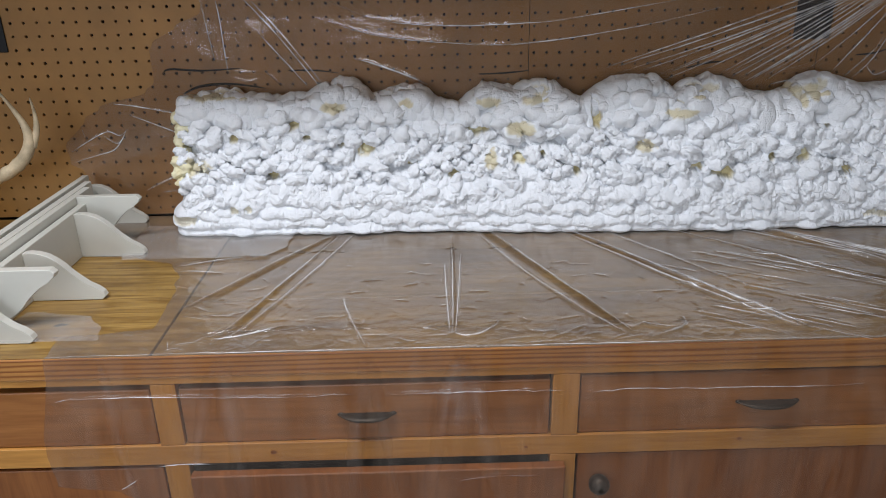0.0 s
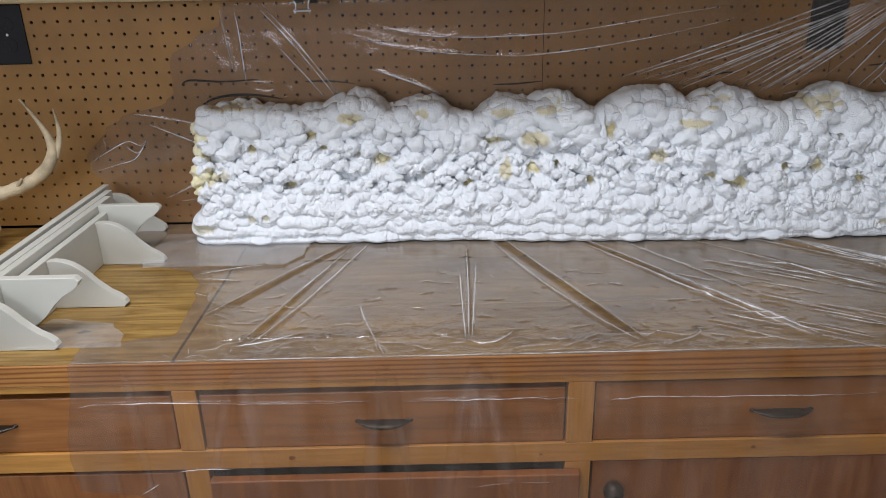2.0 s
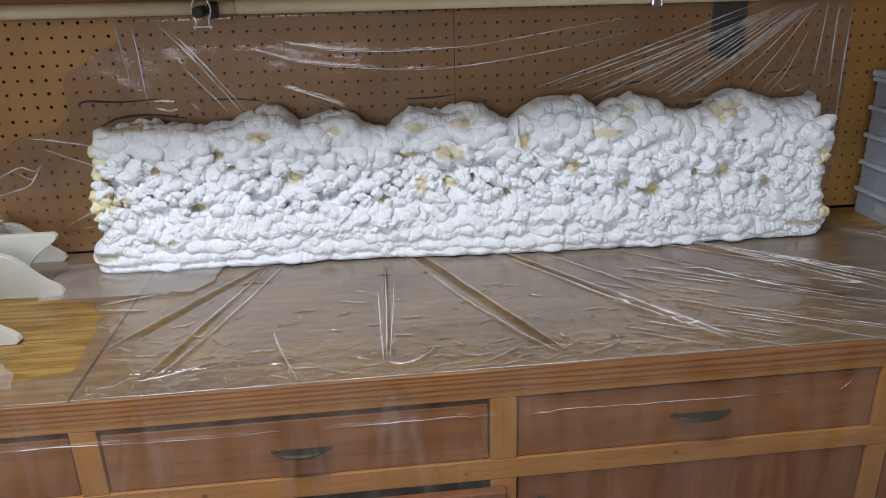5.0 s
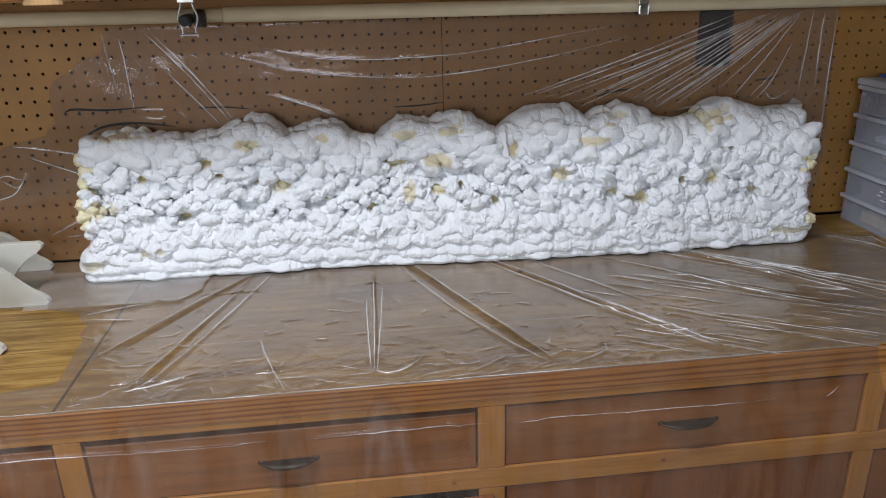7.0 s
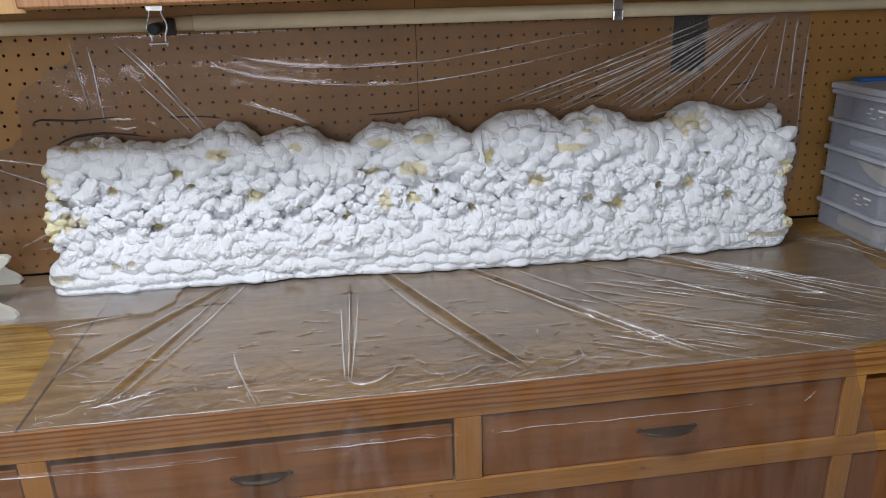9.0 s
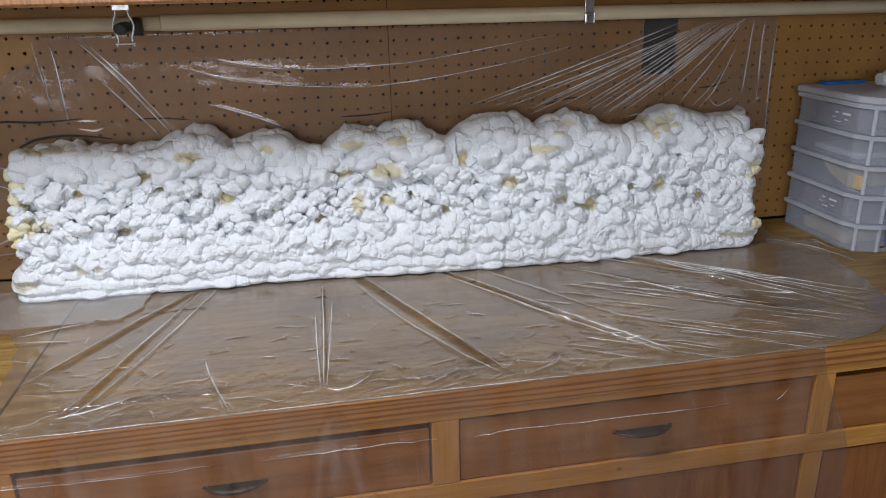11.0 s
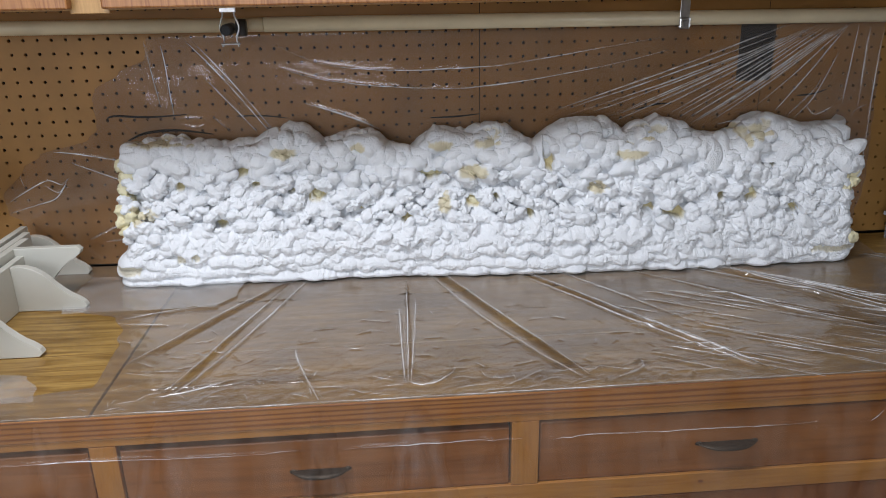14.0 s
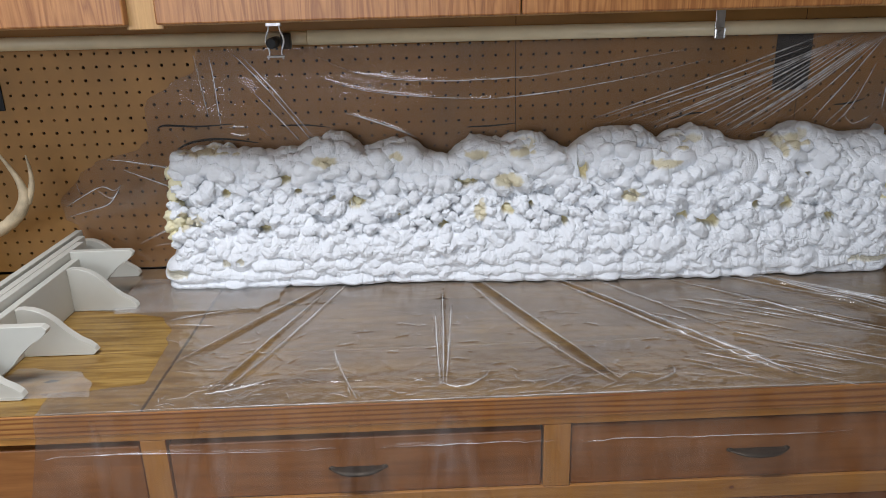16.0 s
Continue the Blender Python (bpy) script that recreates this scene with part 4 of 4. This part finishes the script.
corner_crinkles = [
    ([(-0.770, 1.045), (-0.73, 1.068), (-0.69, 1.086), (-0.665, 1.078), (-0.648, 1.09)], 0.010, 0.003),
    ([(-0.772, 1.022), (-0.72, 1.037), (-0.68, 1.050), (-0.655, 1.078)], 0.010, 0.003),
    ([(-0.67, 1.142), (-0.6, 1.132), (-0.5, 1.11)], 0.006, 0.003),
    ([(-0.70, 1.080), (-0.672, 1.062), (-0.650, 1.088)], 0.010, 0.003),
    ([(-0.74, 1.100), (-0.735, 1.075)], 0.006, 0.003),
    ([(-0.42, 1.200), (-0.37, 1.199)], 0.008, 0.003),
    ([(-0.42, 1.188), (-0.39, 1.180), (-0.37, 1.186)], 0.008, 0.003),
    ([(-0.36, 1.205), (-0.33, 1.175)], 0.008, 0.004),
    ([(-0.60, 0.955), (-0.54, 0.960)], 0.010, 0.004),
    ([(-0.64, 1.12), (-0.5, 1.06)], 0.005, 0.005),
    ([(-0.63, 0.96), (-0.5, 1.02)], 0.005, 0.006),
    ([(0.985, 1.34), (0.985, 1.2), (0.99, 1.03)], 0.007, 0.004),
    ([(0.955, 1.34), (0.958, 1.18)], 0.004, 0.006),
]
edge_crinkles = [
    ([(0.656, 1.154), (0.735, 1.168)], 0.006, 0.004),
    ([(0.673, 1.179), (0.727, 1.194)], 0.007, 0.004),
    ([(0.804, 1.165), (0.855, 1.216), (0.870, 1.244)], 0.006, 0.003),
    ([(0.820, 1.159), (0.862, 1.210), (0.900, 1.294)], 0.006, 0.003),
    ([(0.922, 1.184), (0.926, 1.247), (0.930, 1.304), (0.929, 1.345)], 0.004, 0.003),
    ([(0.846, 1.187), (0.867, 1.168), (0.903, 1.184)], 0.007, 0.004),
    ([(0.939, 1.153), (0.955, 1.176), (0.982, 1.187)], 0.009, 0.005),
    ([(0.968, 1.240), (0.982, 1.231), (0.983, 1.199)], 0.008, 0.004),
]
wall_ridges += corner_crinkles + edge_crinkles
# tight straight folds that fan out from the upper corner: start, end
FAN = [
    ((0.319, 1.193), (0.783, 1.349)), ((0.343, 1.181), (0.757, 1.315)), ((0.425, 1.175), (0.809, 1.336)),
    ((0.444, 1.167), (0.844, 1.347)), ((0.551, 1.177), (0.833, 1.338)), ((0.576, 1.170), (0.867, 1.348)),
    ((0.601, 1.157), (0.870, 1.334)), ((0.613, 1.160), (0.888, 1.339)), ((0.644, 1.160), (0.905, 1.345)),
    ((0.778, 1.178), (0.910, 1.348)),
]
FAN += [(((a[0] + c[0]) / 2 + 0.012, (a[1] + c[1]) / 2 + 0.008), ((b[0] + d[0]) / 2, (b[1] + d[1]) / 2)) for (a, b), (c, d) in zip(FAN, FAN[1:])]
for i, (a, b) in enumerate(FAN):
    mid = (a[0] * 0.5 + b[0] * 0.5 + 0.003, a[1] * 0.5 + b[1] * 0.5 - 0.003)
    wall_ridges.append(([a, mid, b], 0.008 if i in (0, 3, 8) else 0.006, 0.0042 if i in (0, 3, 8) else 0.0032))
wall_h = lambda u, v: 0.0055 + 0.002 * noise.noise((u * 9, v * 9, 1)) + 0.0003 * noise.noise((u * 35, v * 35, 4)) + 0.004 * ease(1.3, 1.352, v)
wall_at = lambda u, v, h: (u, WY - h, v)
film("wall_section", [*np.linspace(0.905, 1.12, 50), *np.linspace(1.122, 1.352, 135)], 680, WL, WR, wall_h, wall_at, wall_ridges, sheet, M_FILM, 0.09)
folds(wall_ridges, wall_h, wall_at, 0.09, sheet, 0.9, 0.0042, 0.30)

BL = [(0.722, -0.577), (0.776, -0.582), (0.784, -0.60), (0.79, -0.52), (0.805, -0.452), (0.90, -0.457), (0.99, -0.472), (1.043, -0.50), (1.082, -0.575), (1.095, -0.66), (1.314, -0.70)]
BR = [(0.722, 0.737), (0.76, 0.86), (0.80, 0.93), (0.891, 0.965), (0.968, 0.985), (1.157, 1.012), (1.18, 0.968), (1.314, 0.985)]
# clear bands beside the folds, missing sheen painted by mask: start, end, half widths
BANDS = [((0.062, 1.19), (0.250, 0.752), 0.010, 0.010), ((0.218, 1.18), (0.44, 0.84), 0.008, 0.005), ((0.445, 1.15), (0.80, 0.83), 0.009, 0.012),
         ((-0.212, 1.19), (-0.335, 0.77), 0.004, 0.007), ((-0.225, 1.17), (-0.40, 0.88), 0.007, 0.006), ((0.56, 1.15), (0.86, 0.90), 0.007, 0.009), ((0.005, 1.13), (-0.002, 0.77), 0.004, 0.004)]
bench_ridges = [
    ([(-0.212, 1.19), (-0.30, 1.06), (-0.37, 0.95), (-0.43, 0.86)], 0.006, 0.005),
    ([(-0.205, 1.19), (-0.26, 1.02), (-0.31, 0.87), (-0.350, 0.762)], 0.007, 0.0045),
    ([(-0.18, 1.19), (-0.245, 0.98), (-0.30, 0.83), (-0.338, 0.758)], 0.006, 0.004),
    ([(0.004, 1.15), (0.000, 0.95), (-0.006, 0.76)], 0.006, 0.0045),
    ([(0.018, 1.06), (0.008, 0.90), (-0.002, 0.765)], 0.004, 0.003),
    ([(-0.012, 1.02), (-0.012, 0.88), (-0.010, 0.765)], 0.003, 0.003),
    ([(-0.178, 0.89), (-0.168, 0.845), (-0.147, 0.78), (-0.128, 0.729)], 0.004, 0.0035),
    ([(0.050, 1.18), (0.115, 1.0), (0.185, 0.85), (0.240, 0.757)], 0.006, 0.004),
    ([(0.078, 1.18), (0.150, 1.0), (0.215, 0.85), (0.254, 0.757)], 0.006, 0.004),
    ([(0.230, 1.17), (0.33, 1.01), (0.42, 0.87), (0.506, 0.752)], 0.012, 0.005),
    ([(0.222, 1.16), (0.31, 1.02), (0.41, 0.87), (0.500, 0.754)], 0.006, 0.005),
    ([(0.36, 0.98), (0.44, 0.85), (0.508, 0.751)], 0.010, 0.005),
    ([(0.305, 1.16), (0.37, 1.06), (0.48, 0.90)], 0.004, 0.005),
]
far_folds = [
    ([(0.43, 1.16), (0.55, 1.04), (0.68, 0.91), (0.80, 0.83)], 0.007, 0.006),
    ([(0.600, 1.145), (0.70, 1.050), (0.80, 0.955), (0.90, 0.860)], 0.012, 0.006),
    ([(0.605, 1.140), (0.70, 1.030), (0.80, 0.915), (0.889, 0.806)], 0.008, 0.005),
    ([(0.612, 1.145), (0.71, 1.052), (0.81, 0.962), (0.91, 0.880)], 0.012, 0.006),
    ([(0.606, 1.135), (0.70, 1.040), (0.80, 0.938), (0.895, 0.835)], 0.010, 0.006),
    ([(0.625, 1.150), (0.73, 1.055), (0.84, 0.965), (0.95, 0.885)], 0.008, 0.005),
    ([(0.53, 1.17), (0.66, 1.06), (0.76, 0.97)], 0.006, 0.006),
    ([(-0.006, 0.765), (0.02, 0.755), (0.05, 0.775), (0.065, 0.80)], 0.005, 0.003),
    ([(0.255, 0.764), (0.275, 0.778), (0.30, 0.768), (0.33, 0.765)], 0.006, 0.003),
    ([(0.29, 0.745), (0.335, 0.77), (0.34, 0.80)], 0.005, 0.003),
    ([(-0.355, 0.76), (-0.31, 0.772), (-0.26, 0.80)], 0.004, 0.003),
    ([(-0.49, 1.03), (-0.40, 1.06), (-0.33, 1.075)], 0.005, 0.003),
    ([(-0.48, 1.01), (-0.40, 1.0)], 0.005, 0.003),
    ([(0.93, 1.18), (0.985, 1.10), (1.02, 1.02)], 0.012, 0.006),
    ([(0.95, 1.175), (1.01, 1.13), (1.03, 1.06)], 0.014, 0.005),
]
bench_ridges += far_folds
random.seed(5)
edge = [(-0.575 + 0.0656 * i, 0.7245 + 0.0008 * (i % 2)) for i in range(21)]
bench_ridges.append((edge, 0.0018, 0.0016))
for i in range(80):
    x, y = random.uniform(0.36, 0.76), random.uniform(0.75, 1.06)
    l = random.uniform(0.03, 0.12)
    bench_ridges.append(([(x, y), (x + l * 0.86, y - l * 0.52)], random.uniform(0.0015, 0.003), 0.0026))
for i in range(190):
    x, y = random.uniform(-0.44, 0.52), 0.732 + 0.30 * random.random() ** 1.6
    a = random.uniform(0, math.pi)
    l = random.uniform(0.008, 0.045)
    bench_ridges.append(([(x, y), (x + l * math.cos(a), y + l * 0.6 * math.sin(a))], random.uniform(0.001, 0.0028), 0.002))
bench_h = lambda u, v: 0.0022 + 0.0007 * noise.noise((u * 14, v * 14, 7)) + 0.0005 * noise.noise((u * 60, v * 60, 2))
bench_at = lambda u, v, h: (u, v, TOP + h)
film("bench_section", [*np.linspace(0.722, 1.16, 210), *np.linspace(1.165, 1.314, 14)], 620, BL, BR, bench_h, bench_at, bench_ridges, sheet, M_FILM_BENCH, 0.8, BANDS)
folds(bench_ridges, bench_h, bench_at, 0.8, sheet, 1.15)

# a doubled strip by the end of the bank and a loose flap over the knot
flap_h = lambda u, v: bench_h(u, v) + 0.0035
film("doubled_flap", [*np.linspace(1.066, 1.24, 40)], 120, [(1.066, -0.60), (1.10, -0.61), (1.24, -0.61)], [(1.066, -0.335), (1.12, -0.308), (1.24, -0.300)], flap_h, bench_at, bench_ridges, sheet, M_FLAP, 0.8)
film("loose_flap", [*np.linspace(0.766, 0.862, 40)], 80, [(0.766, -0.675), (0.81, -0.682), (0.862, -0.668)], [(0.766, -0.520), (0.80, -0.528), (0.84, -0.558), (0.862, -0.64)], flap_h, bench_at, bench_ridges, sheet, M_FLAP, 0.8)

FL = [(0.30, -0.44), (0.66, -0.455), (0.685, -0.50), (0.700, -0.59), (0.75, -0.594), (0.9, -0.577)]
FR = [(0.30, 0.82), (0.7, 0.79), (0.9, 0.737)]
front_ridges = [
    ([(-0.57, 0.838), (-0.52, 0.842), (-0.3, 0.838), (-0.15, 0.838)], 0.003, 0.0016),
    ([(-0.10, 0.836), (0.03, 0.838), (0.15, 0.836)], 0.004, 0.0016),
    ([(0.19, 0.833), (0.26, 0.836), (0.5, 0.833), (0.58, 0.836)], 0.004, 0.0018),
    ([(-0.44, 0.73), (-0.40, 0.735), (-0.36, 0.733)], 0.005, 0.002),
    ([(-0.5, 0.69), (-0.47, 0.71)], 0.004, 0.002),
    ([(0.655, 0.83), (0.675, 0.845)], 0.006, 0.002),
    ([(0.0, 0.69), (0.06, 0.70), (0.12, 0.697)], 0.005, 0.003),
]
for i in range(16):
    x = random.uniform(-0.5, 0.6)
    front_ridges.append(([(x, 0.895), (x + random.uniform(-0.05, 0.05), random.uniform(0.66, 0.8))], random.uniform(0.002, 0.005), random.uniform(0.006, 0.016)))
front_h = lambda u, v: 0.003 + 0.020 * ease(0.9, 0.76, v) + 0.003 * noise.noise((u * 6, v * 6, 7)) + 0.001 * noise.noise((u * 25, v * 25, 2))
front_at = lambda u, v, h: (u, FRONT - 0.002 - h, v)
film("front_section", [*np.linspace(0.30, 0.6, 20), *np.linspace(0.605, 0.902, 130)], 420, FL, FR, front_h, front_at, front_ridges, sheet, M_FILM_FRONT, 0.6)
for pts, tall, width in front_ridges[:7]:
    glint_strip([(pts, 0.0022, 0.75)], front_ridges, front_h, front_at, 0.6, sheet, "fold")
# wide faint strips painting soft haze streaks down the hanging sheet, no real folds
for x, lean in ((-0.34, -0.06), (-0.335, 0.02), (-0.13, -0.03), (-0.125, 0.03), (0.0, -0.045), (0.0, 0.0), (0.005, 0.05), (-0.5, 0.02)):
    glint_strip([([(x, 0.893), (x + lean * 0.5, 0.80), (x + lean, random.uniform(0.62, 0.72))], random.uniform(0.022, 0.045), random.uniform(0.04, 0.08))], front_ridges, front_h, front_at, 0.6, sheet, "fold")


# ---- cream shelf with corbels ----
def corbel_outline(up):
    """Ogee bracket: u runs out from the back board, v up (or down) from the flat side."""
    pts = [(0.0, 0.0), (0.112, 0.0), (0.118, 0.006), (0.115, 0.013), (0.106, 0.020), (0.092, 0.028), (0.080, 0.037), (0.070, 0.048), (0.060, 0.060), (0.050, 0.070), (0.038, 0.078), (0.024, 0.083), (0.010, 0.084), (0.0, 0.083)]
    return [(u, v if up else -v) for u, v in pts]


def shelf_unit(name, x, z, ys, up, y0, y1, label):
    s = thing(name, (x, 1.0, TOP), label, "shelf", "cream shelves on the bench")
    lo, hi = (z, z + 0.086) if up else (z - 0.09, z)
    part("back_board", box_bm(x - 0.013, x, y0, y1, lo, hi, 0.0012), M_CREAM, s)
    for y in ys:
        part("corbel", extrude_bm([(x + u, z + v) for u, v in corbel_outline(up)], "y", y - 0.007, y + 0.007, 0.001), M_CREAM, s)
    return s


low = shelf_unit("shelf", -0.684, TOP + 0.0006, (0.919, 1.103), True, 0.835, 1.165, "cream-painted wooden shelf with curved corbels standing on the bench")
high = shelf_unit("shelf", -0.700, 1.0, (0.815, 1.158), False, 0.80, 1.215, "cream-painted wooden shelf turned over, corbels flat side up")
part("ledge", box_bm(-0.728, -0.7145, 0.80, 1.255, 0.903, 1.000, 0.0012), M_CREAM, high)
rear = thing("shelf", (-0.74, 0.9, TOP), "cream-painted wooden shelf standing behind the other pieces", "shelf", "cream shelves on the bench")
part("back_board", box_bm(-0.746, -0.7335, 0.54, 1.288, TOP + 0.0006, 1.003, 0.0012), M_CREAM, rear)
for y in (0.777, 1.281):
    part("corbel", extrude_bm([(-0.7333 + u * (1.02 if y < 1 else 0.92), TOP + 0.0006 + v) for u, v in corbel_outline(True)], "y", y - 0.007, y + 0.007, 0.001), M_CREAM, rear)

knot = bmesh.new()
knot.faces.new([knot.verts.new((-0.600 + 0.010 * math.cos(a) * (1 + 0.3 * math.sin(2 * a)), 0.826 + 0.005 * math.sin(a) * (1 + 0.25 * math.cos(3 * a)), TOP + 0.0007)) for a in [2 * math.pi * i / 28 for i in range(28)]])
part("knot_hole", knot, M_DARK, bench, "dark knot in the bench top")
for kx, kz, kr in ((-0.276, 0.731, 0.005), (0.42, 0.733, 0.004), (0.10, 0.728, 0.003)):
    spot = bmesh.new()
    spot.faces.new([spot.verts.new((kx + kr * math.cos(a), FRONT - 0.0008, kz + kr * 0.7 * math.sin(a))) for a in [2 * math.pi * i / 16 for i in range(16)]])
    part("knot", spot, M_DOOR, bench)

# ---- antler ----
ant = thing("antler", (-0.97, 1.2, TOP), "weathered tan deer antler standing on the bench", "antler")
beam = spline([(-0.985, 1.19, 0.955), (-0.96, 1.19, 0.995), (-0.91, 1.195, 1.013), (-0.85, 1.2, 1.033), (-0.808, 1.2, 1.062), (-0.789, 1.2, 1.094), (-0.791, 1.2, 1.127), (-0.809, 1.2, 1.165), (-0.829, 1.2, 1.198)], 60)
part("beam", rod_bm(beam, [0.0135 * (1 - 0.35 * i / 59) * (1 - ease(30, 59, i) * 0.85) * (1 + 0.08 * math.sin(i * 1.7) * (i < 28)) + 0.0008 for i in range(60)], 16), M_BONE, ant, "", True)
tine = spline([(-0.787, 1.203, 1.085), (-0.774, 1.206, 1.115), (-0.771, 1.208, 1.145), (-0.775, 1.21, 1.177)], 24)
part("tine", rod_bm(tine, [0.0075 * (1 - i / 24) + 0.0008 for i in range(24)], 12), M_BONE, ant, "", True)
tine = spline([(-0.875, 1.197, 1.022), (-0.862, 1.19, 1.035), (-0.852, 1.187, 1.047)], 10)
part("tine", rod_bm(tine, [0.006 * (1 - i / 11) + 0.0008 for i in range(10)], 10), M_BONE, ant, "", True)
bm = bmesh.new()
bmesh.ops.create_icosphere(bm, subdivisions=4, radius=1, matrix=Matrix.Translation((-0.99, 1.18, 0.938)) @ Matrix.Diagonal((0.068, 0.05, 0.0375, 1)))
for v in bm.verts:
    v.co += v.normal * 0.010 * noise.noise(v.co * 38)
    v.co.z = max(v.co.z, TOP + 0.0008)
part("base", bm, M_BONE, ant, "pale bone base", True)


# ---- stacked boxes ----
def rounded(x0, x1, y0, y1, cut):
    return [(x0, y1), (x0, y0 + cut), (x0 + cut * 0.3, y0 + cut * 0.3), (x0 + cut, y0), (x1 - cut, y0), (x1, y0 + cut), (x1, y1)]


def shell_bm(outline, z0, z1, wall):
    """An open-topped thin-walled box over an outline."""
    cx = sum(p[0] for p in outline) / len(outline)
    cy = sum(p[1] for p in outline) / len(outline)
    inner = [(x + (cx - x) * wall / abs(cx - x + 1e-6) if abs(cx - x) > wall else x, y + (cy - y) * wall / abs(cy - y + 1e-6) if abs(cy - y) > wall else y) for x, y in outline]
    bm = bmesh.new()
    n = len(outline)
    loops = [[bm.verts.new((x, y, z)) for x, y in ring] for ring, z in ((outline, z0), (outline, z1), (inner, z1), (inner, z0 + wall))]
    for a, b in zip(loops, loops[1:]):
        for i in range(n):
            bm.faces.new((a[i], a[(i + 1) % n], b[(i + 1) % n], b[i]))
    bm.faces.new(loops[0])
    bm.faces.new(loops[3])
    return bm


BX, BY = 1.048, 1.062
tier = 0.0585
for k in range(5):
    z = TOP + 0.001 + tier * k
    grow = 0.0
    b = thing("storage_box", (BX + 0.15, 1.17, z), "frosted clear plastic storage box in a stack with scraps inside", "storage box", "stacked storage boxes")
    part("tub", shell_bm(rounded(BX, BX + 0.36, BY, 1.285, 0.05), z, z + tier - 0.009, 0.0022), M_BIN, b)
    part("rim", shell_bm(rounded(BX - 0.006, BX + 0.366, BY - 0.006, 1.291, 0.053), z + tier - 0.0085, z + tier - 0.0008, 0.006), M_BINRIM, b, "milky plastic rim")
    part("corner_post", rod_bm([(BX + 0.012, BY + 0.018, z + 0.001), (BX + 0.012, BY + 0.018, z + tier - 0.0088)], [0.004, 0.004], 10), M_BINRIM, b)
    part("corner_post", rod_bm([(BX + 0.052, BY + 0.003, z + 0.001), (BX + 0.052, BY + 0.003, z + tier - 0.0088)], [0.004, 0.004], 10), M_BINRIM, b)
    if k in (0, 1, 2):
        part("latch", box_bm(BX + 0.058, BX + 0.125, BY - 0.018, BY - 0.0065, z + tier - 0.038, z + tier - 0.004, 0.004), M_BLUE, b, "blue plastic latch")
    fill = {0: (M_CARD, 0.024, 0.02), 1: (M_PURPLE, 0.042, 0.01), 2: (M_CARD, 0.034, 0.06), 3: (M_LABEL, 0.012, 0.02), 4: (M_PURPLE, 0.042, 0.012)}[k]
    tagged(part("box_contents", box_bm(BX + fill[2], BX + 0.30, BY + 0.055, 1.25, z + 0.003, z + 0.003 + fill[1], 0.003), fill[0]), "cards and scraps lying inside a clear storage box", "scraps")
    if k in (1, 4):
        for dy, dz, w, h in ((0.07, 0.030, 0.022, 0.004), (0.105, 0.031, 0.010, 0.003), (0.075, 0.020, 0.010, 0.002), (0.11, 0.022, 0.012, 0.002), (0.095, 0.014, 0.016, 0.002)):
            part("print_bar", box_bm(BX - 0.0009, BX - 0.0003, BY + dy, BY + dy + w, z + dz, z + dz + h, 0), M_LABEL, b)
    if k == 0:
        for i in range(5):
            part("writing_bar", box_bm(BX + 0.058 + 0.011 * i, BX + 0.067 + 0.011 * i, BY - 0.0009, BY - 0.0003, z + 0.010 + 0.002 * (i % 2), z + 0.0125 + 0.002 * (i % 2), 0), M_INK, b)
    if k == 2:
        wedge = extrude_bm([(BY + 0.06, z + 0.008), (BY + 0.02, z + 0.010), (BY + 0.02, z + 0.036), (BY + 0.14, z + 0.044), (BY + 0.10, z + 0.020)], "x", BX + 0.006, BX + 0.012, 0.0005)
        tagged(part("foam_offcut", wedge, M_CARD), "buff foam offcut seen through a clear storage box", "offcut")
zt = TOP + 0.001 + tier * 5
lid = part("lid", extrude_bm(rounded(BX - 0.008, BX + 0.368, BY - 0.008, 1.293, 0.054), "z", zt, zt + 0.014, 0.003), M_BINRIM, b, "milky plastic lid")
part("handle", box_bm(BX + 0.035, BX + 0.13, 1.262, 1.286, zt + 0.0145, zt + 0.021, 0.002), M_BLUE, lid, "blue plastic handle")
part("handle", box_bm(BX + 0.105, BX + 0.2, BY + 0.01, BY + 0.03, zt + 0.0145, zt + 0.021, 0.002), M_BLUE, lid, "blue plastic handle")
cup = thing("bottle", (1.17, 1.2, zt + 0.0142), "white plastic bottle lying on the storage lid", "bottle")
part("body", rod_bm([(1.155, 1.2, zt + 0.031), (1.165, 1.2, zt + 0.031), (1.17, 1.2, zt + 0.031), (1.25, 1.2, zt + 0.031)], [0.012, 0.0125, 0.0165, 0.0165], 18), M_LABEL, cup, "", False)
